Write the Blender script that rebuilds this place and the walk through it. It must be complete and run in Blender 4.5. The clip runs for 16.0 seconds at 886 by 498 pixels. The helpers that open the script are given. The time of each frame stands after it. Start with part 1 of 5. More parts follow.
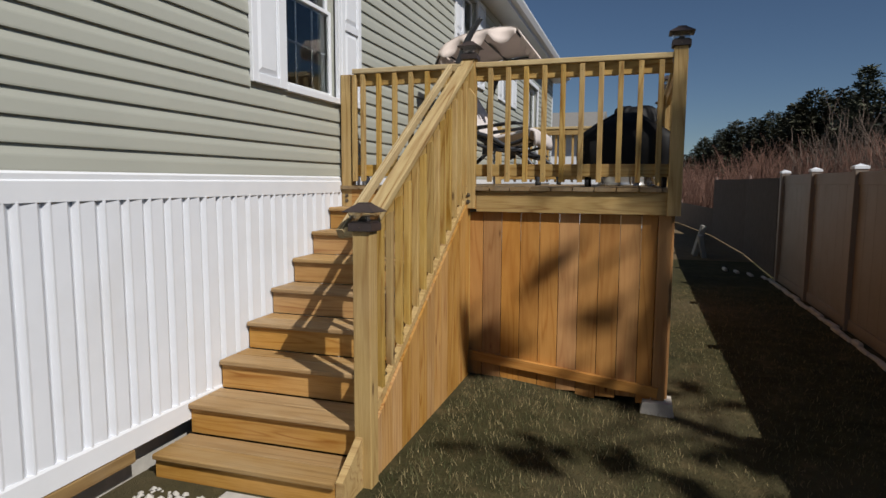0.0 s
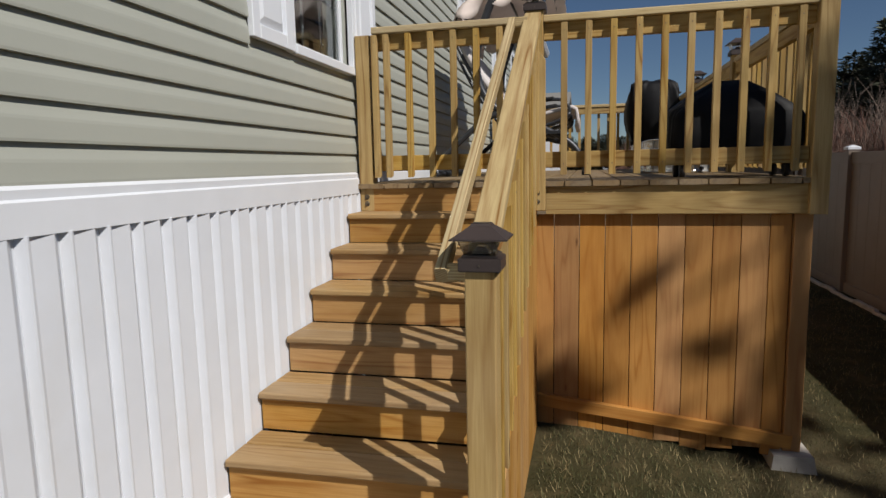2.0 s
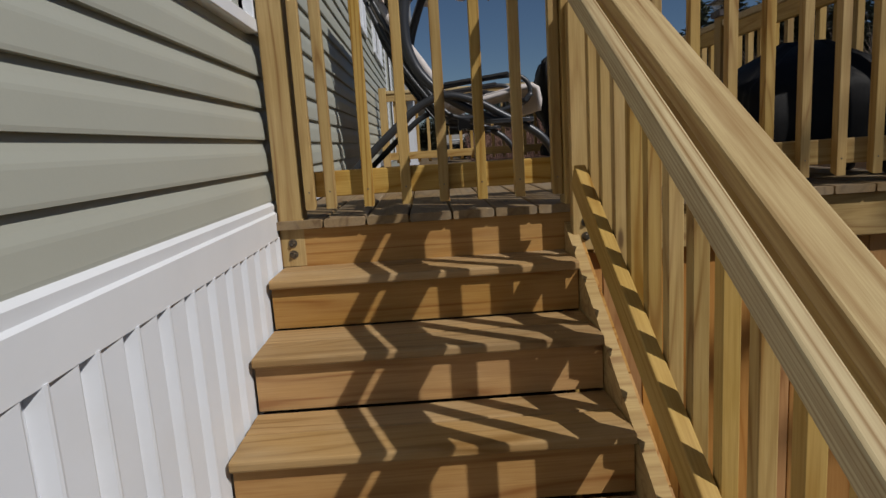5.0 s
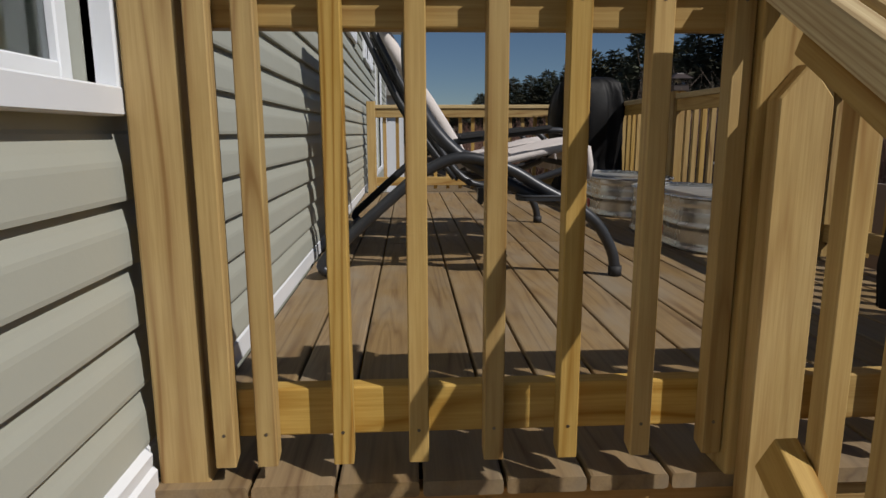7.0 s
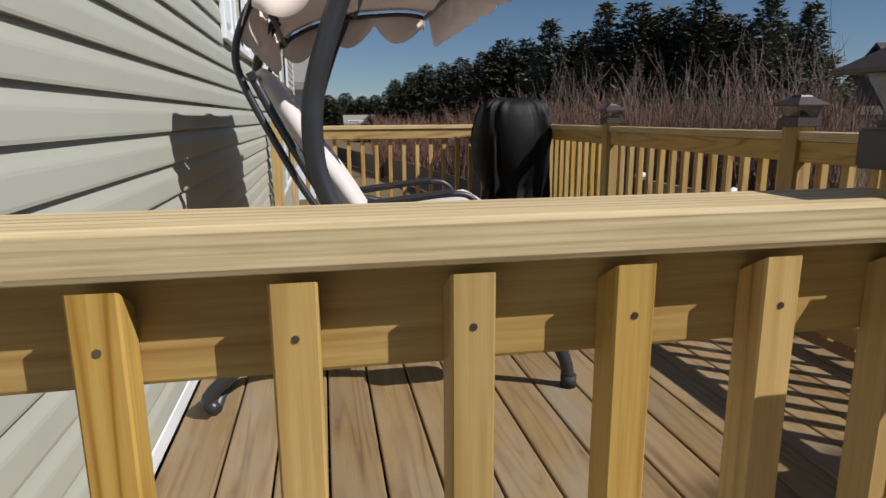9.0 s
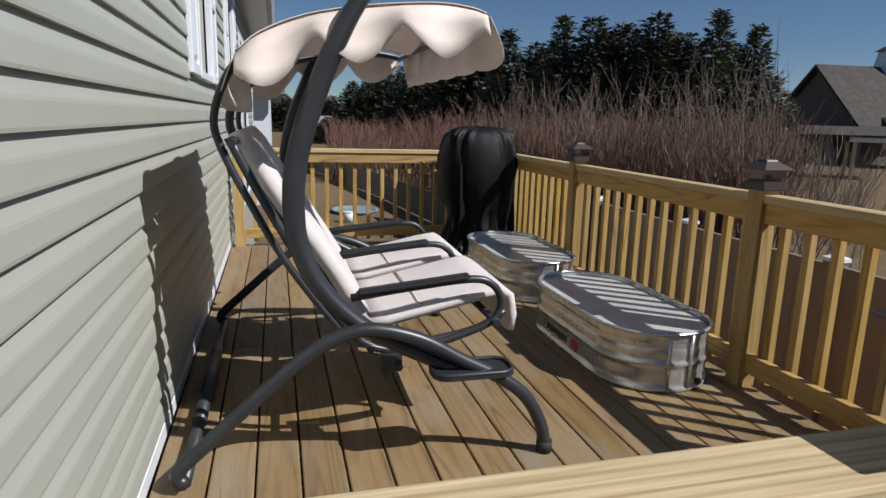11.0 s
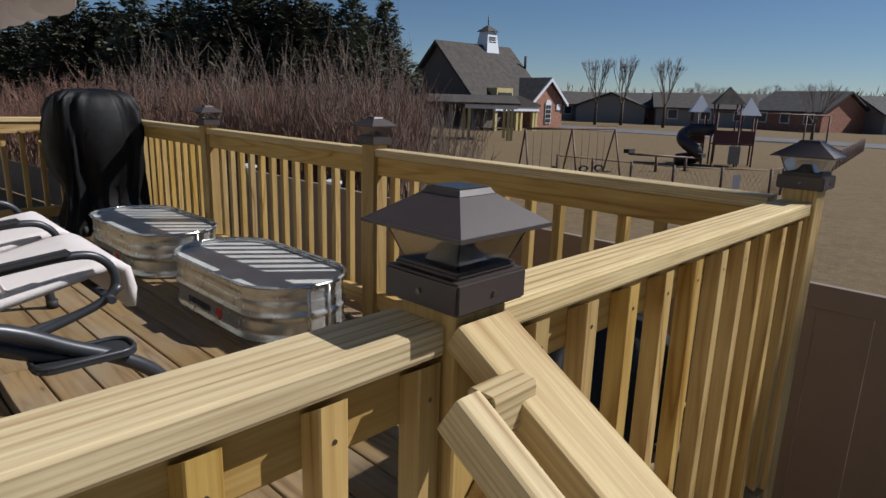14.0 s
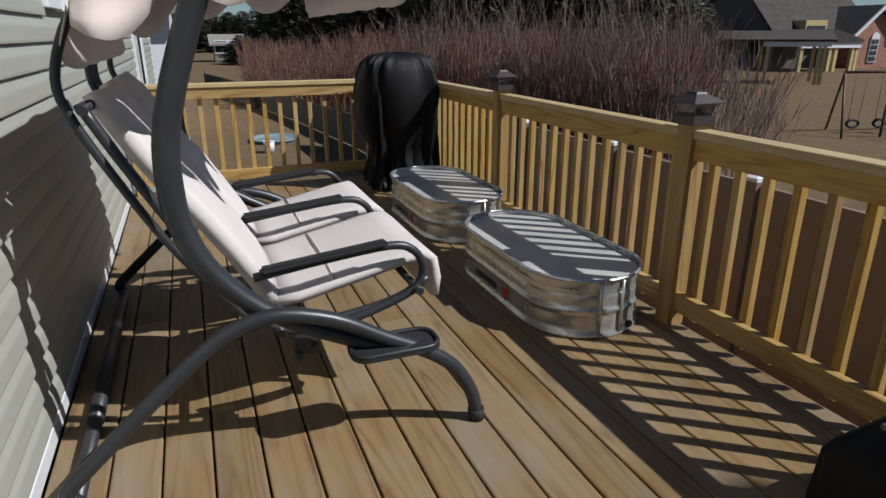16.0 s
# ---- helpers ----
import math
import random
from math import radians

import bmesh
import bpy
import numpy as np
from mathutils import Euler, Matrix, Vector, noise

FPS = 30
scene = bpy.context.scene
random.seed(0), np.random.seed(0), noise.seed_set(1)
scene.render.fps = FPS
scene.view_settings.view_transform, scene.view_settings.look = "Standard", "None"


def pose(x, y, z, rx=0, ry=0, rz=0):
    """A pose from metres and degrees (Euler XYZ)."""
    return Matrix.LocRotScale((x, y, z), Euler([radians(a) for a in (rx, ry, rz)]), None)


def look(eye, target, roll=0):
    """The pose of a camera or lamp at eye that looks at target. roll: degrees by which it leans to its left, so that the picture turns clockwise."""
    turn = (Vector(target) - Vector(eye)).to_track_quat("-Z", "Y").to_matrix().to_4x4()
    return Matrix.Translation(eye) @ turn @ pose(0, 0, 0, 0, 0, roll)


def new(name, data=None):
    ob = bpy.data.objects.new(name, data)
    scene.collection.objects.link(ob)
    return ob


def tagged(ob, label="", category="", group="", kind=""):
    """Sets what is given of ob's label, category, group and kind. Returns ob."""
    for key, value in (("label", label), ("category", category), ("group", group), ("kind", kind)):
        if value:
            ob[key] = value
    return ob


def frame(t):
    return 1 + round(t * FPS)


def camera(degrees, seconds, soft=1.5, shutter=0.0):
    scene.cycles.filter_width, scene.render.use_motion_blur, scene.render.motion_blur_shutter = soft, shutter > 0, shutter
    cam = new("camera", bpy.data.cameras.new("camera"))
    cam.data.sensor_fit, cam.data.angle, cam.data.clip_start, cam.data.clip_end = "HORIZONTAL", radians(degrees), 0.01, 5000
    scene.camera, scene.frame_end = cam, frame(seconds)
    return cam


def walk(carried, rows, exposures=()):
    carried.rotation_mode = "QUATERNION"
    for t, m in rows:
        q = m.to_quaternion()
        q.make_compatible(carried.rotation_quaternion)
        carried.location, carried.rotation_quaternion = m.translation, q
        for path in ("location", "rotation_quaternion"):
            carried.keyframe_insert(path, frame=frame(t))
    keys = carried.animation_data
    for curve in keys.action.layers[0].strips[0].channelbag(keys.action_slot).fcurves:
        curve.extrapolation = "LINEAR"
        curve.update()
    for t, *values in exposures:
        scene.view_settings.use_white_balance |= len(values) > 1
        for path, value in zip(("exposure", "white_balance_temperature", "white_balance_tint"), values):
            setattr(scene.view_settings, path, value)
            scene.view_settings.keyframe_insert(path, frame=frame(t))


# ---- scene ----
cam = camera(71.1, 16.0)
METRES, EYE, TILT, LEAN, TURN = 5.0, 1.5, 0.0, 0.0, 17.8
PATH = [
    (0, (0.2, -0.575, 1.522), (-0.395, 1.322, 1.305), 0.3),
    (0.5, (0.003, -0.304, 1.532), (-0.628, 1.581, 1.308), -0.5),
    (1, (-0.253, -0.047, 1.538), (-0.836, 1.852, 1.306), 1.7),
    (1.5, (-0.538, 0.154, 1.586), (-0.97, 2.088, 1.319), -0.4),
    (2, (-0.742, 0.373, 1.581), (-1.185, 2.306, 1.316), -1.2),
    (2.5, (-0.943, 0.624, 1.603), (-1.32, 2.563, 1.291), -0.0),
    (3, (-1.141, 0.878, 1.635), (-1.389, 2.829, 1.272), -0.4),
    (3.5, (-1.198, 1.109, 1.666), (-1.398, 3.073, 1.348), -0.3),
    (4, (-1.328, 1.383, 1.634), (-1.529, 3.349, 1.329), -0.5),
    (4.2, (-1.382, 1.403, 1.612), (-1.509, 3.378, 1.326), -2.3),
    (6.3, (-1.613, 2.651, 1.97), (-1.368, 4.59, 1.55), 0.7),
    (6.5, (-1.586, 2.727, 1.982), (-1.329, 4.669, 1.582), 1.6),
    (7, (-1.618, 2.903, 2.091), (-1.512, 4.866, 1.726), -0.2),
    (7.5, (-1.643, 3.085, 2.21), (-1.322, 5.015, 1.751), -0.6),
    (8, (-1.604, 3.216, 2.302), (-1.184, 5.138, 1.878), 0.5),
    (8.5, (-1.57, 3.334, 2.424), (-1.274, 5.272, 1.96), -0.2),
    (9, (-1.581, 3.478, 2.455), (-1.212, 5.415, 2.036), -0.4),
    (9.2, (-1.602, 3.541, 2.504), (-1.227, 5.472, 2.062), -1.3),
    (11.3, (-1.656, 3.573, 2.67), (-1.112, 5.455, 2.267), 2.0),
    (11.5, (-1.649, 3.584, 2.667), (-1.064, 5.451, 2.253), 1.9),
    (12, (-1.631, 3.587, 2.657), (-0.867, 5.385, 2.229), 2.1),
    (12.5, (-1.595, 3.564, 2.652), (-0.601, 5.243, 2.214), 2.2),
    (13, (-1.569, 3.515, 2.65), (-0.364, 5.051, 2.214), 1.9),
    (13.5, (-1.542, 3.47, 2.64), (-0.197, 4.878, 2.183), 1.8),
    (14, (-1.536, 3.457, 2.634), (-0.141, 4.81, 2.162), 1.8),
    (14.5, (-1.589, 3.501, 2.619), (-0.385, 5.017, 2.119), 2.0),
    (15, (-1.609, 3.58, 2.612), (-0.557, 5.195, 2.08), 2.8),
    (15.5, (-1.535, 3.715, 2.663), (-0.726, 5.452, 2.09), 2.2),
    (16, (-1.531, 3.782, 2.765), (-0.835, 5.539, 2.11), -0.1),
]
walk(cam, [(t, look(eye, target, roll)) for t, eye, target, roll in PATH], exposures=((0, -0.15, 6550, 10), (3.3, -0.26, 6500, 10), (4, -0.47, 6480, 10), (6.5, -0.55, 6500, 10), (7, -0.35, 6550, 10), (8.3, -0.15, 6500, 10), (9.2, 0.22, 6500, 10), (11.5, 0.18, 6150, 10), (14.3, 0.15, 6150, 10), (15.2, 0.1, 6150, 10), (16, 0.0, 6150, 10)))

D = 1.485          # deck level
R = 0.165          # stair rise
RUN = 0.27
WX = -2.1          # house wall plane
RAIL = 0.90        # rail height over the deck

# ---- world and sun ----
SUNV = Vector((0.83, -0.62, 1.0)).normalized()
world = bpy.data.worlds.new("world")
scene.world = world
world.use_nodes = True
wn = world.node_tree.nodes
sky = wn.new("ShaderNodeTexSky")
sky.sky_type = "NISHITA"
sky.sun_disc = False
sky.sun_elevation = math.asin(SUNV.z)
sky.sun_rotation = math.atan2(SUNV.x, SUNV.y)
sky.altitude = 1500
sky.air_density = 1.0
sky.dust_density = 0.0
sky.ozone_density = 5.0
wn["Background"].inputs[1].default_value = 0.05
world.node_tree.links.new(sky.outputs[0], wn["Background"].inputs[0])
sun = bpy.data.lights.new("sun", "SUN")
sun.energy, sun.angle, sun.color = 5.0, radians(0.5), (1.0, 0.955, 0.90)
sun_ob = new("sun", sun)
sun_ob.matrix_world = look(SUNV * 50, (0, 0, 0))

# ---- node helpers ----
def material(name):
    m = bpy.data.materials.new(name)
    m.use_nodes = True
    nt = m.node_tree
    return m, nt, nt.nodes["Principled BSDF"]


def node(nt, kind, **vals):
    n = nt.nodes.new(kind)
    for k, v in vals.items():
        n.inputs[k.replace("_", " ")].default_value = v
    return n


def math_node(nt, op, a, b=None):
    n = nt.nodes.new("ShaderNodeMath")
    n.operation = op
    for i, v in enumerate((a, b)):
        if v is None:
            continue
        if isinstance(v, (int, float)):
            n.inputs[i].default_value = v
        else:
            nt.links.new(v, n.inputs[i])
    return n.outputs[0]


def ramp(nt, fac, stops):
    n = nt.nodes.new("ShaderNodeValToRGB")
    e = n.color_ramp.elements
    while len(e) < len(stops):
        e.new(0.5)
    for el, (p, c) in zip(e, stops):
        el.position = p
        el.color = (*c, 1) if len(c) == 3 else c
    nt.links.new(fac, n.inputs[0])
    return n.outputs[0]


def mix(nt, fac, a, b, mode="MIX"):
    n = nt.nodes.new("ShaderNodeMix")
    n.data_type, n.blend_type = "RGBA", mode
    for i, v in ((0, fac), (6, a), (7, b)):
        if isinstance(v, (int, float)):
            n.inputs[i].default_value = v
        elif isinstance(v, tuple):
            n.inputs[i].default_value = (*v, 1)
        else:
            nt.links.new(v, n.inputs[i])
    return n.outputs[2]


def coords(nt, scale, rand=0.0):
    tc = nt.nodes.new("ShaderNodeTexCoord")
    mp = nt.nodes.new("ShaderNodeMapping")
    mp.inputs["Scale"].default_value = scale
    nt.links.new(tc.outputs["Object"], mp.inputs["Vector"])
    if rand:
        oi = nt.nodes.new("ShaderNodeObjectInfo")
        c = nt.nodes.new("ShaderNodeCombineXYZ")
        for i, k in enumerate((37.0, 91.0, 53.0)):
            nt.links.new(math_node(nt, "MULTIPLY", oi.outputs["Random"], k * rand), c.inputs[i])
        nt.links.new(c.outputs[0], mp.inputs["Location"])
        return mp.outputs[0], oi.outputs["Random"]
    return mp.outputs[0], None


def noise_tex(nt, vec, scale, detail=3.0, rough=0.5, distortion=0.0):
    n = node(nt, "ShaderNodeTexNoise", Scale=scale, Detail=detail, Roughness=rough, Distortion=distortion)
    nt.links.new(vec, n.inputs["Vector"])
    return n.outputs[0]


def bump(nt, bsdf, height, strength, dist=0.002):
    b = node(nt, "ShaderNodeBump", Strength=strength, Distance=dist)
    nt.links.new(height, b.inputs["Height"])
    nt.links.new(b.outputs[0], bsdf.inputs["Normal"])


def wood(name, light, dark, knot, ring=9.0, weather=0.25, rough=0.62, grey=(0.32, 0.26, 0.17), along=1.0, across=1.0, sharp=2.2, lines=0.0):
    """Sawn softwood whose grain runs along local x."""
    m, nt, bs = material(name)
    v, rnd = coords(nt, (0.5 * along, 7.0 * across, 7.0 * across), 1.0)
    base = noise_tex(nt, v, 1.0, 2.0, 0.45, 0.3)
    phase = math_node(nt, "MULTIPLY", base, ring * 6.28)
    if lines:
        tc = nt.nodes.new("ShaderNodeTexCoord")
        sx = nt.nodes.new("ShaderNodeSeparateXYZ")
        nt.links.new(tc.outputs["Object"], sx.inputs[0])
        flat = math_node(nt, "ADD", math_node(nt, "MULTIPLY", sx.outputs[1], lines * 6.28), math_node(nt, "MULTIPLY", sx.outputs[2], lines * 12.5))
        phase = math_node(nt, "ADD", phase, flat)
    rings = math_node(nt, "SINE", phase)
    rings = math_node(nt, "MULTIPLY", math_node(nt, "ADD", rings, 1.0), 0.5)
    rings = math_node(nt, "POWER", rings, sharp)
    vm, _ = coords(nt, (1.1, 16.0, 16.0), 0.9)
    rings = math_node(nt, "MULTIPLY", rings, node_sep(nt, ramp(nt, noise_tex(nt, vm, 1.0, 2.0, 0.6), [(0.32, (0.35, 0.35, 0.35)), (0.60, (1, 1, 1))])))
    v2, _ = coords(nt, (6.0, 190.0, 190.0), 1.0)
    fibre = noise_tex(nt, v2, 1.0, 3.0, 0.6)
    v3, _ = coords(nt, (1.6, 3.4, 3.4), 0.7)
    patch = noise_tex(nt, v3, 1.3, 4.0, 0.6)
    col = ramp(nt, rings, [(0.0, light), (0.75, tuple((a + b) / 2 for a, b in zip(light, dark))), (1.0, dark)])
    col = mix(nt, ramp(nt, fibre, [(0.35, (0.0, 0.0, 0.0)), (0.75, (0.5, 0.5, 0.5))]), col, dark)
    col = mix(nt, ramp(nt, patch, [(0.42, (0.0, 0.0, 0.0)), (0.72, (weather, weather, weather))]), col, grey)
    # knots
    vk, _ = coords(nt, (2.1, 7.5, 7.5), 1.0)
    vo = node(nt, "ShaderNodeTexVoronoi", Scale=1.0)
    nt.links.new(vk, vo.inputs["Vector"])
    pick = math_node(nt, "GREATER_THAN", node_sep(nt, vo.outputs["Color"]), 0.6)
    kd = ramp(nt, vo.outputs["Distance"], [(0.0, (1, 1, 1)), (0.055, (0.8, 0.8, 0.8)), (0.085, (0.15, 0.15, 0.15)), (0.16, (0, 0, 0))])
    kf = math_node(nt, "MULTIPLY", pick, node_sep(nt, kd))
    col = mix(nt, kf, col, knot)
    hv = node(nt, "ShaderNodeHueSaturation")
    tone = math_node(nt, "ADD", math_node(nt, "MULTIPLY", rnd, 0.24), math_node(nt, "MULTIPLY", patch, 0.55))
    nt.links.new(math_node(nt, "ADD", tone, 0.43), hv.inputs["Value"])
    nt.links.new(math_node(nt, "ADD", math_node(nt, "MULTIPLY", math_node(nt, "FRACT", math_node(nt, "MULTIPLY", rnd, 7.3)), 0.18), 0.92), hv.inputs["Saturation"])
    nt.links.new(col, hv.inputs["Color"])
    nt.links.new(hv.outputs[0], bs.inputs["Base Color"])
    bs.inputs["Roughness"].default_value = rough
    bs.inputs["Specular IOR Level"].default_value = 0.25
    h = math_node(nt, "ADD", math_node(nt, "MULTIPLY", fibre, 0.6), math_node(nt, "MULTIPLY", rings, 0.4))
    bump(nt, bs, h, 0.35, 0.0015)
    return m


def node_sep(nt, col):
    s = nt.nodes.new("ShaderNodeSeparateColor")
    nt.links.new(col, s.inputs[0])
    return s.outputs[0]


def plain(name, col, rough=0.5, metal=0.0, var=0.12, scale=6.0, bmp=0.1, fine=90.0, spec=0.5, dirt=None, dirt_amt=0.3):
    m, nt, bs = material(name)
    v, _ = coords(nt, (1, 1, 1))
    a = noise_tex(nt, v, scale, 4.0, 0.55)
    b = noise_tex(nt, v, fine, 3.0, 0.6)
    c2 = tuple(max(0.0, c * (1 - var * 2)) for c in col)
    c = mix(nt, ramp(nt, a, [(0.3, (0, 0, 0)), (0.75, (1, 1, 1))]), col, c2)
    c = mix(nt, ramp(nt, b, [(0.4, (0, 0, 0)), (0.8, (0.5, 0.5, 0.5))]), c, tuple(x * (1 - var) for x in col))
    if dirt:
        d = noise_tex(nt, v, scale * 0.37, 5.0, 0.65)
        c = mix(nt, ramp(nt, d, [(0.5, (0, 0, 0)), (0.8, (dirt_amt,) * 3)]), c, dirt)
    nt.links.new(c, bs.inputs["Base Color"])
    r = math_node(nt, "ADD", math_node(nt, "MULTIPLY", a, 0.15), rough - 0.07)
    nt.links.new(r, bs.inputs["Roughness"])
    bs.inputs["Metallic"].default_value = metal
    bs.inputs["Specular IOR Level"].default_value = spec
    if bmp:
        bump(nt, bs, b, bmp, 0.002)
    return m


PINE = wood("treated_pine", (0.55, 0.375, 0.13), (0.30, 0.155, 0.035), (0.10, 0.05, 0.02), ring=11.0, weather=0.25, sharp=2.6)
PINE_PALE = wood("pale_pine", (0.69, 0.565, 0.33), (0.27, 0.14, 0.04), (0.16, 0.08, 0.03), ring=5.0, weather=0.25, along=0.6, sharp=3.4, lines=62.0)
CAP_PINE = wood("weathered_cap_pine", (0.60, 0.475, 0.265), (0.24, 0.12, 0.04), (0.10, 0.05, 0.02), ring=9.0, weather=0.3, along=0.7, sharp=2.4)
TREAD = wood("tread_pine", (0.46, 0.30, 0.14), (0.27, 0.155, 0.06), (0.11, 0.06, 0.025), ring=10.0, weather=0.5, sharp=2.6)
RISER = wood("riser_pine", (0.56, 0.325, 0.11), (0.33, 0.14, 0.035), (0.12, 0.05, 0.015), ring=10.0, weather=0.25, sharp=2.6)
PANEL = wood("panel_board", (0.60, 0.315, 0.105), (0.45, 0.205, 0.06), (0.15, 0.06, 0.02), ring=8.0, weather=0.55, sharp=3.0, grey=(0.26, 0.115, 0.04))
DECKW = wood("deck_pine", (0.315, 0.217, 0.108), (0.18, 0.11, 0.054), (0.09, 0.05, 0.025), ring=10.0, weather=0.75, grey=(0.235, 0.20, 0.15))
SIDING = plain("siding_vinyl", (0.38, 0.39, 0.34), 0.45, var=0.04, scale=2.0, bmp=0.12, fine=60.0)
WHITE = plain("white_vinyl", (0.71, 0.735, 0.775), 0.4, var=0.03, bmp=0.05)
SKIRT = plain("skirting_vinyl", (0.64, 0.665, 0.71), 0.42, var=0.03, bmp=0.08, dirt=(0.5, 0.47, 0.42), dirt_amt=0.25)
BLACKM = plain("dark_steel", (0.045, 0.048, 0.055), 0.38, metal=0.3, var=0.2, bmp=0.03)
BRONZE = plain("bronze_plastic", (0.05, 0.036, 0.033), 0.5, var=0.15, bmp=0.05)
SOLAR = plain("solar_cell", (0.02, 0.022, 0.028), 0.35, var=0.1, bmp=0.0)
FABRIC = plain("cream_fabric", (0.62, 0.575, 0.56), 0.85, var=0.06, scale=3.0, bmp=0.5, fine=400.0, spec=0.1)
CANOPY = plain("canopy_fabric", (0.70, 0.61, 0.56), 0.85, var=0.06, scale=3.0, bmp=0.4, fine=300.0, spec=0.1)
COVER = plain("black_cover", (0.005, 0.005, 0.006), 0.6, var=0.3, scale=9.0, bmp=1.0, fine=16.0, spec=0.25)
GALV = plain("galvanised_steel", (0.66, 0.67, 0.66), 0.25, metal=0.72, var=0.18, scale=14.0, bmp=0.05, fine=45.0)
VINYLF = plain("tan_fence_vinyl", (0.215, 0.17, 0.132), 0.5, var=0.06, scale=3.0, bmp=0.08)
CONCRETE = plain("concrete", (0.48, 0.46, 0.42), 0.9, var=0.15, scale=12.0, bmp=0.6, fine=80.0, dirt=(0.2, 0.17, 0.13))
BRICK = plain("red_brick", (0.40, 0.19, 0.125), 0.85, var=0.25, scale=3.0, bmp=0.1, fine=14.0)
SHINGLE = plain("shingle", (0.065, 0.055, 0.048), 0.9, var=0.25, scale=2.0, bmp=0.4, fine=20.0)
SHINGLE2 = plain("dark_shingle", (0.075, 0.07, 0.07), 0.9, var=0.25, scale=2.0, bmp=0.4, fine=20.0)
GABLE_SIDING = plain("gable_siding", (0.13, 0.112, 0.10), 0.85, var=0.15)
GREYWALL = plain("grey_siding", (0.25, 0.24, 0.22), 0.8, var=0.1)
ASPHALT = plain("asphalt", (0.12, 0.12, 0.125), 0.9, var=0.2, scale=0.7, bmp=0.3)
NEEDLE = plain("pine_needles", (0.105, 0.108, 0.070), 0.8, var=0.45, scale=0.8, bmp=0.3, fine=8.0, spec=0.2)
NEEDLE2 = plain("spruce_needles", (0.15, 0.165, 0.115), 0.8, var=0.4, scale=0.8, bmp=0.3, fine=8.0, spec=0.2)
BARK = plain("bark", (0.10, 0.075, 0.055), 0.95, var=0.3, scale=8.0, bmp=0.8, fine=30.0)
TWIG = plain("red_twig", (0.20, 0.105, 0.075), 0.9, var=0.3, scale=0.5, bmp=0.2, fine=5.0)
TWIG2 = plain("grey_twig", (0.19, 0.14, 0.11), 0.9, var=0.3, scale=0.5, bmp=0.2, fine=5.0)
RUST = plain("swing_steel", (0.16, 0.10, 0.08), 0.6, metal=0.3, var=0.3)
BLUEP = plain("play_plastic", (0.10, 0.03, 0.03), 0.5)
SLIDEM = plain("slide_plastic", (0.035, 0.03, 0.035), 0.4)
YELLOWP = plain("yellow_trim", (0.55, 0.45, 0.20), 0.6)
SCREWM = plain("screw_steel", (0.20, 0.17, 0.13), 0.4, metal=0.9)
RUBBER = plain("rubber", (0.02, 0.02, 0.022), 0.7)
REDM = plain("red_badge", (0.45, 0.03, 0.03), 0.5)
DARKINK = plain("dark_ink", (0.03, 0.03, 0.035), 0.6)


def ground_material():
    m, nt, bs = material("dry_grass_ground")
    v, _ = coords(nt, (1, 1, 1))
    a = noise_tex(nt, v, 0.35, 5.0, 0.6)
    b = noise_tex(nt, v, 5.0, 5.0, 0.7)
    c = noise_tex(nt, v, 60.0, 3.0, 0.7)
    green = ramp(nt, b, [(0.3, (0.024, 0.027, 0.010)), (0.55, (0.052, 0.047, 0.020)), (0.8, (0.14, 0.105, 0.052))])
    tan = ramp(nt, b, [(0.3, (0.125, 0.088, 0.05)), (0.8, (0.23, 0.165, 0.095))])
    tc = nt.nodes.new("ShaderNodeTexCoord")
    sx = nt.nodes.new("ShaderNodeSeparateXYZ")
    nt.links.new(tc.outputs["Object"], sx.inputs[0])
    far = math_node(nt, "GREATER_THAN", sx.outputs[0], 2.6)
    far2 = math_node(nt, "GREATER_THAN", sx.outputs[1], 13.5)
    f = math_node(nt, "MAXIMUM", far, far2)
    col = mix(nt, f, green, tan)
    col = mix(nt, ramp(nt, a, [(0.45, (0, 0, 0)), (0.75, (0.6, 0.6, 0.6))]), col, (0.17, 0.13, 0.08))
    col = mix(nt, ramp(nt, c, [(0.4, (0, 0, 0)), (0.8, (0.6, 0.6, 0.6))]), col, (0.06, 0.05, 0.03))
    nt.links.new(col, bs.inputs["Base Color"])
    bs.inputs["Roughness"].default_value = 0.95
    bs.inputs["Specular IOR Level"].default_value = 0.1
    bump(nt, bs, c, 0.8, 0.02)
    return m


def glass_material(name, col=(0.9, 0.95, 0.95), rough=0.03, alpha_trans=1.0):
    m, nt, bs = material(name)
    bs.inputs["Base Color"].default_value = (*col, 1)
    bs.inputs["Roughness"].default_value = rough
    bs.inputs["Transmission Weight"].default_value = alpha_trans
    bs.inputs["IOR"].default_value = 1.45
    return m


GROUND = ground_material()
MUNTIN = plain("grey_muntin", (0.22, 0.23, 0.25), 0.5, bmp=0)
GLASS = glass_material("window_glass", (0.75, 0.8, 0.8))
LENS = glass_material("lens_plastic", (0.8, 0.8, 0.8), 0.12)
# the unlit room's dimness, put into a near-black floor and ceiling colour
PAINTED_DIM = plain("painted_dim_interior", (0.03, 0.03, 0.035), 0.9)


# ---- mesh helpers ----
def mesh_of(name, bm):
    me = bpy.data.meshes.new(name)
    bm.to_mesh(me)
    bm.free()
    return me


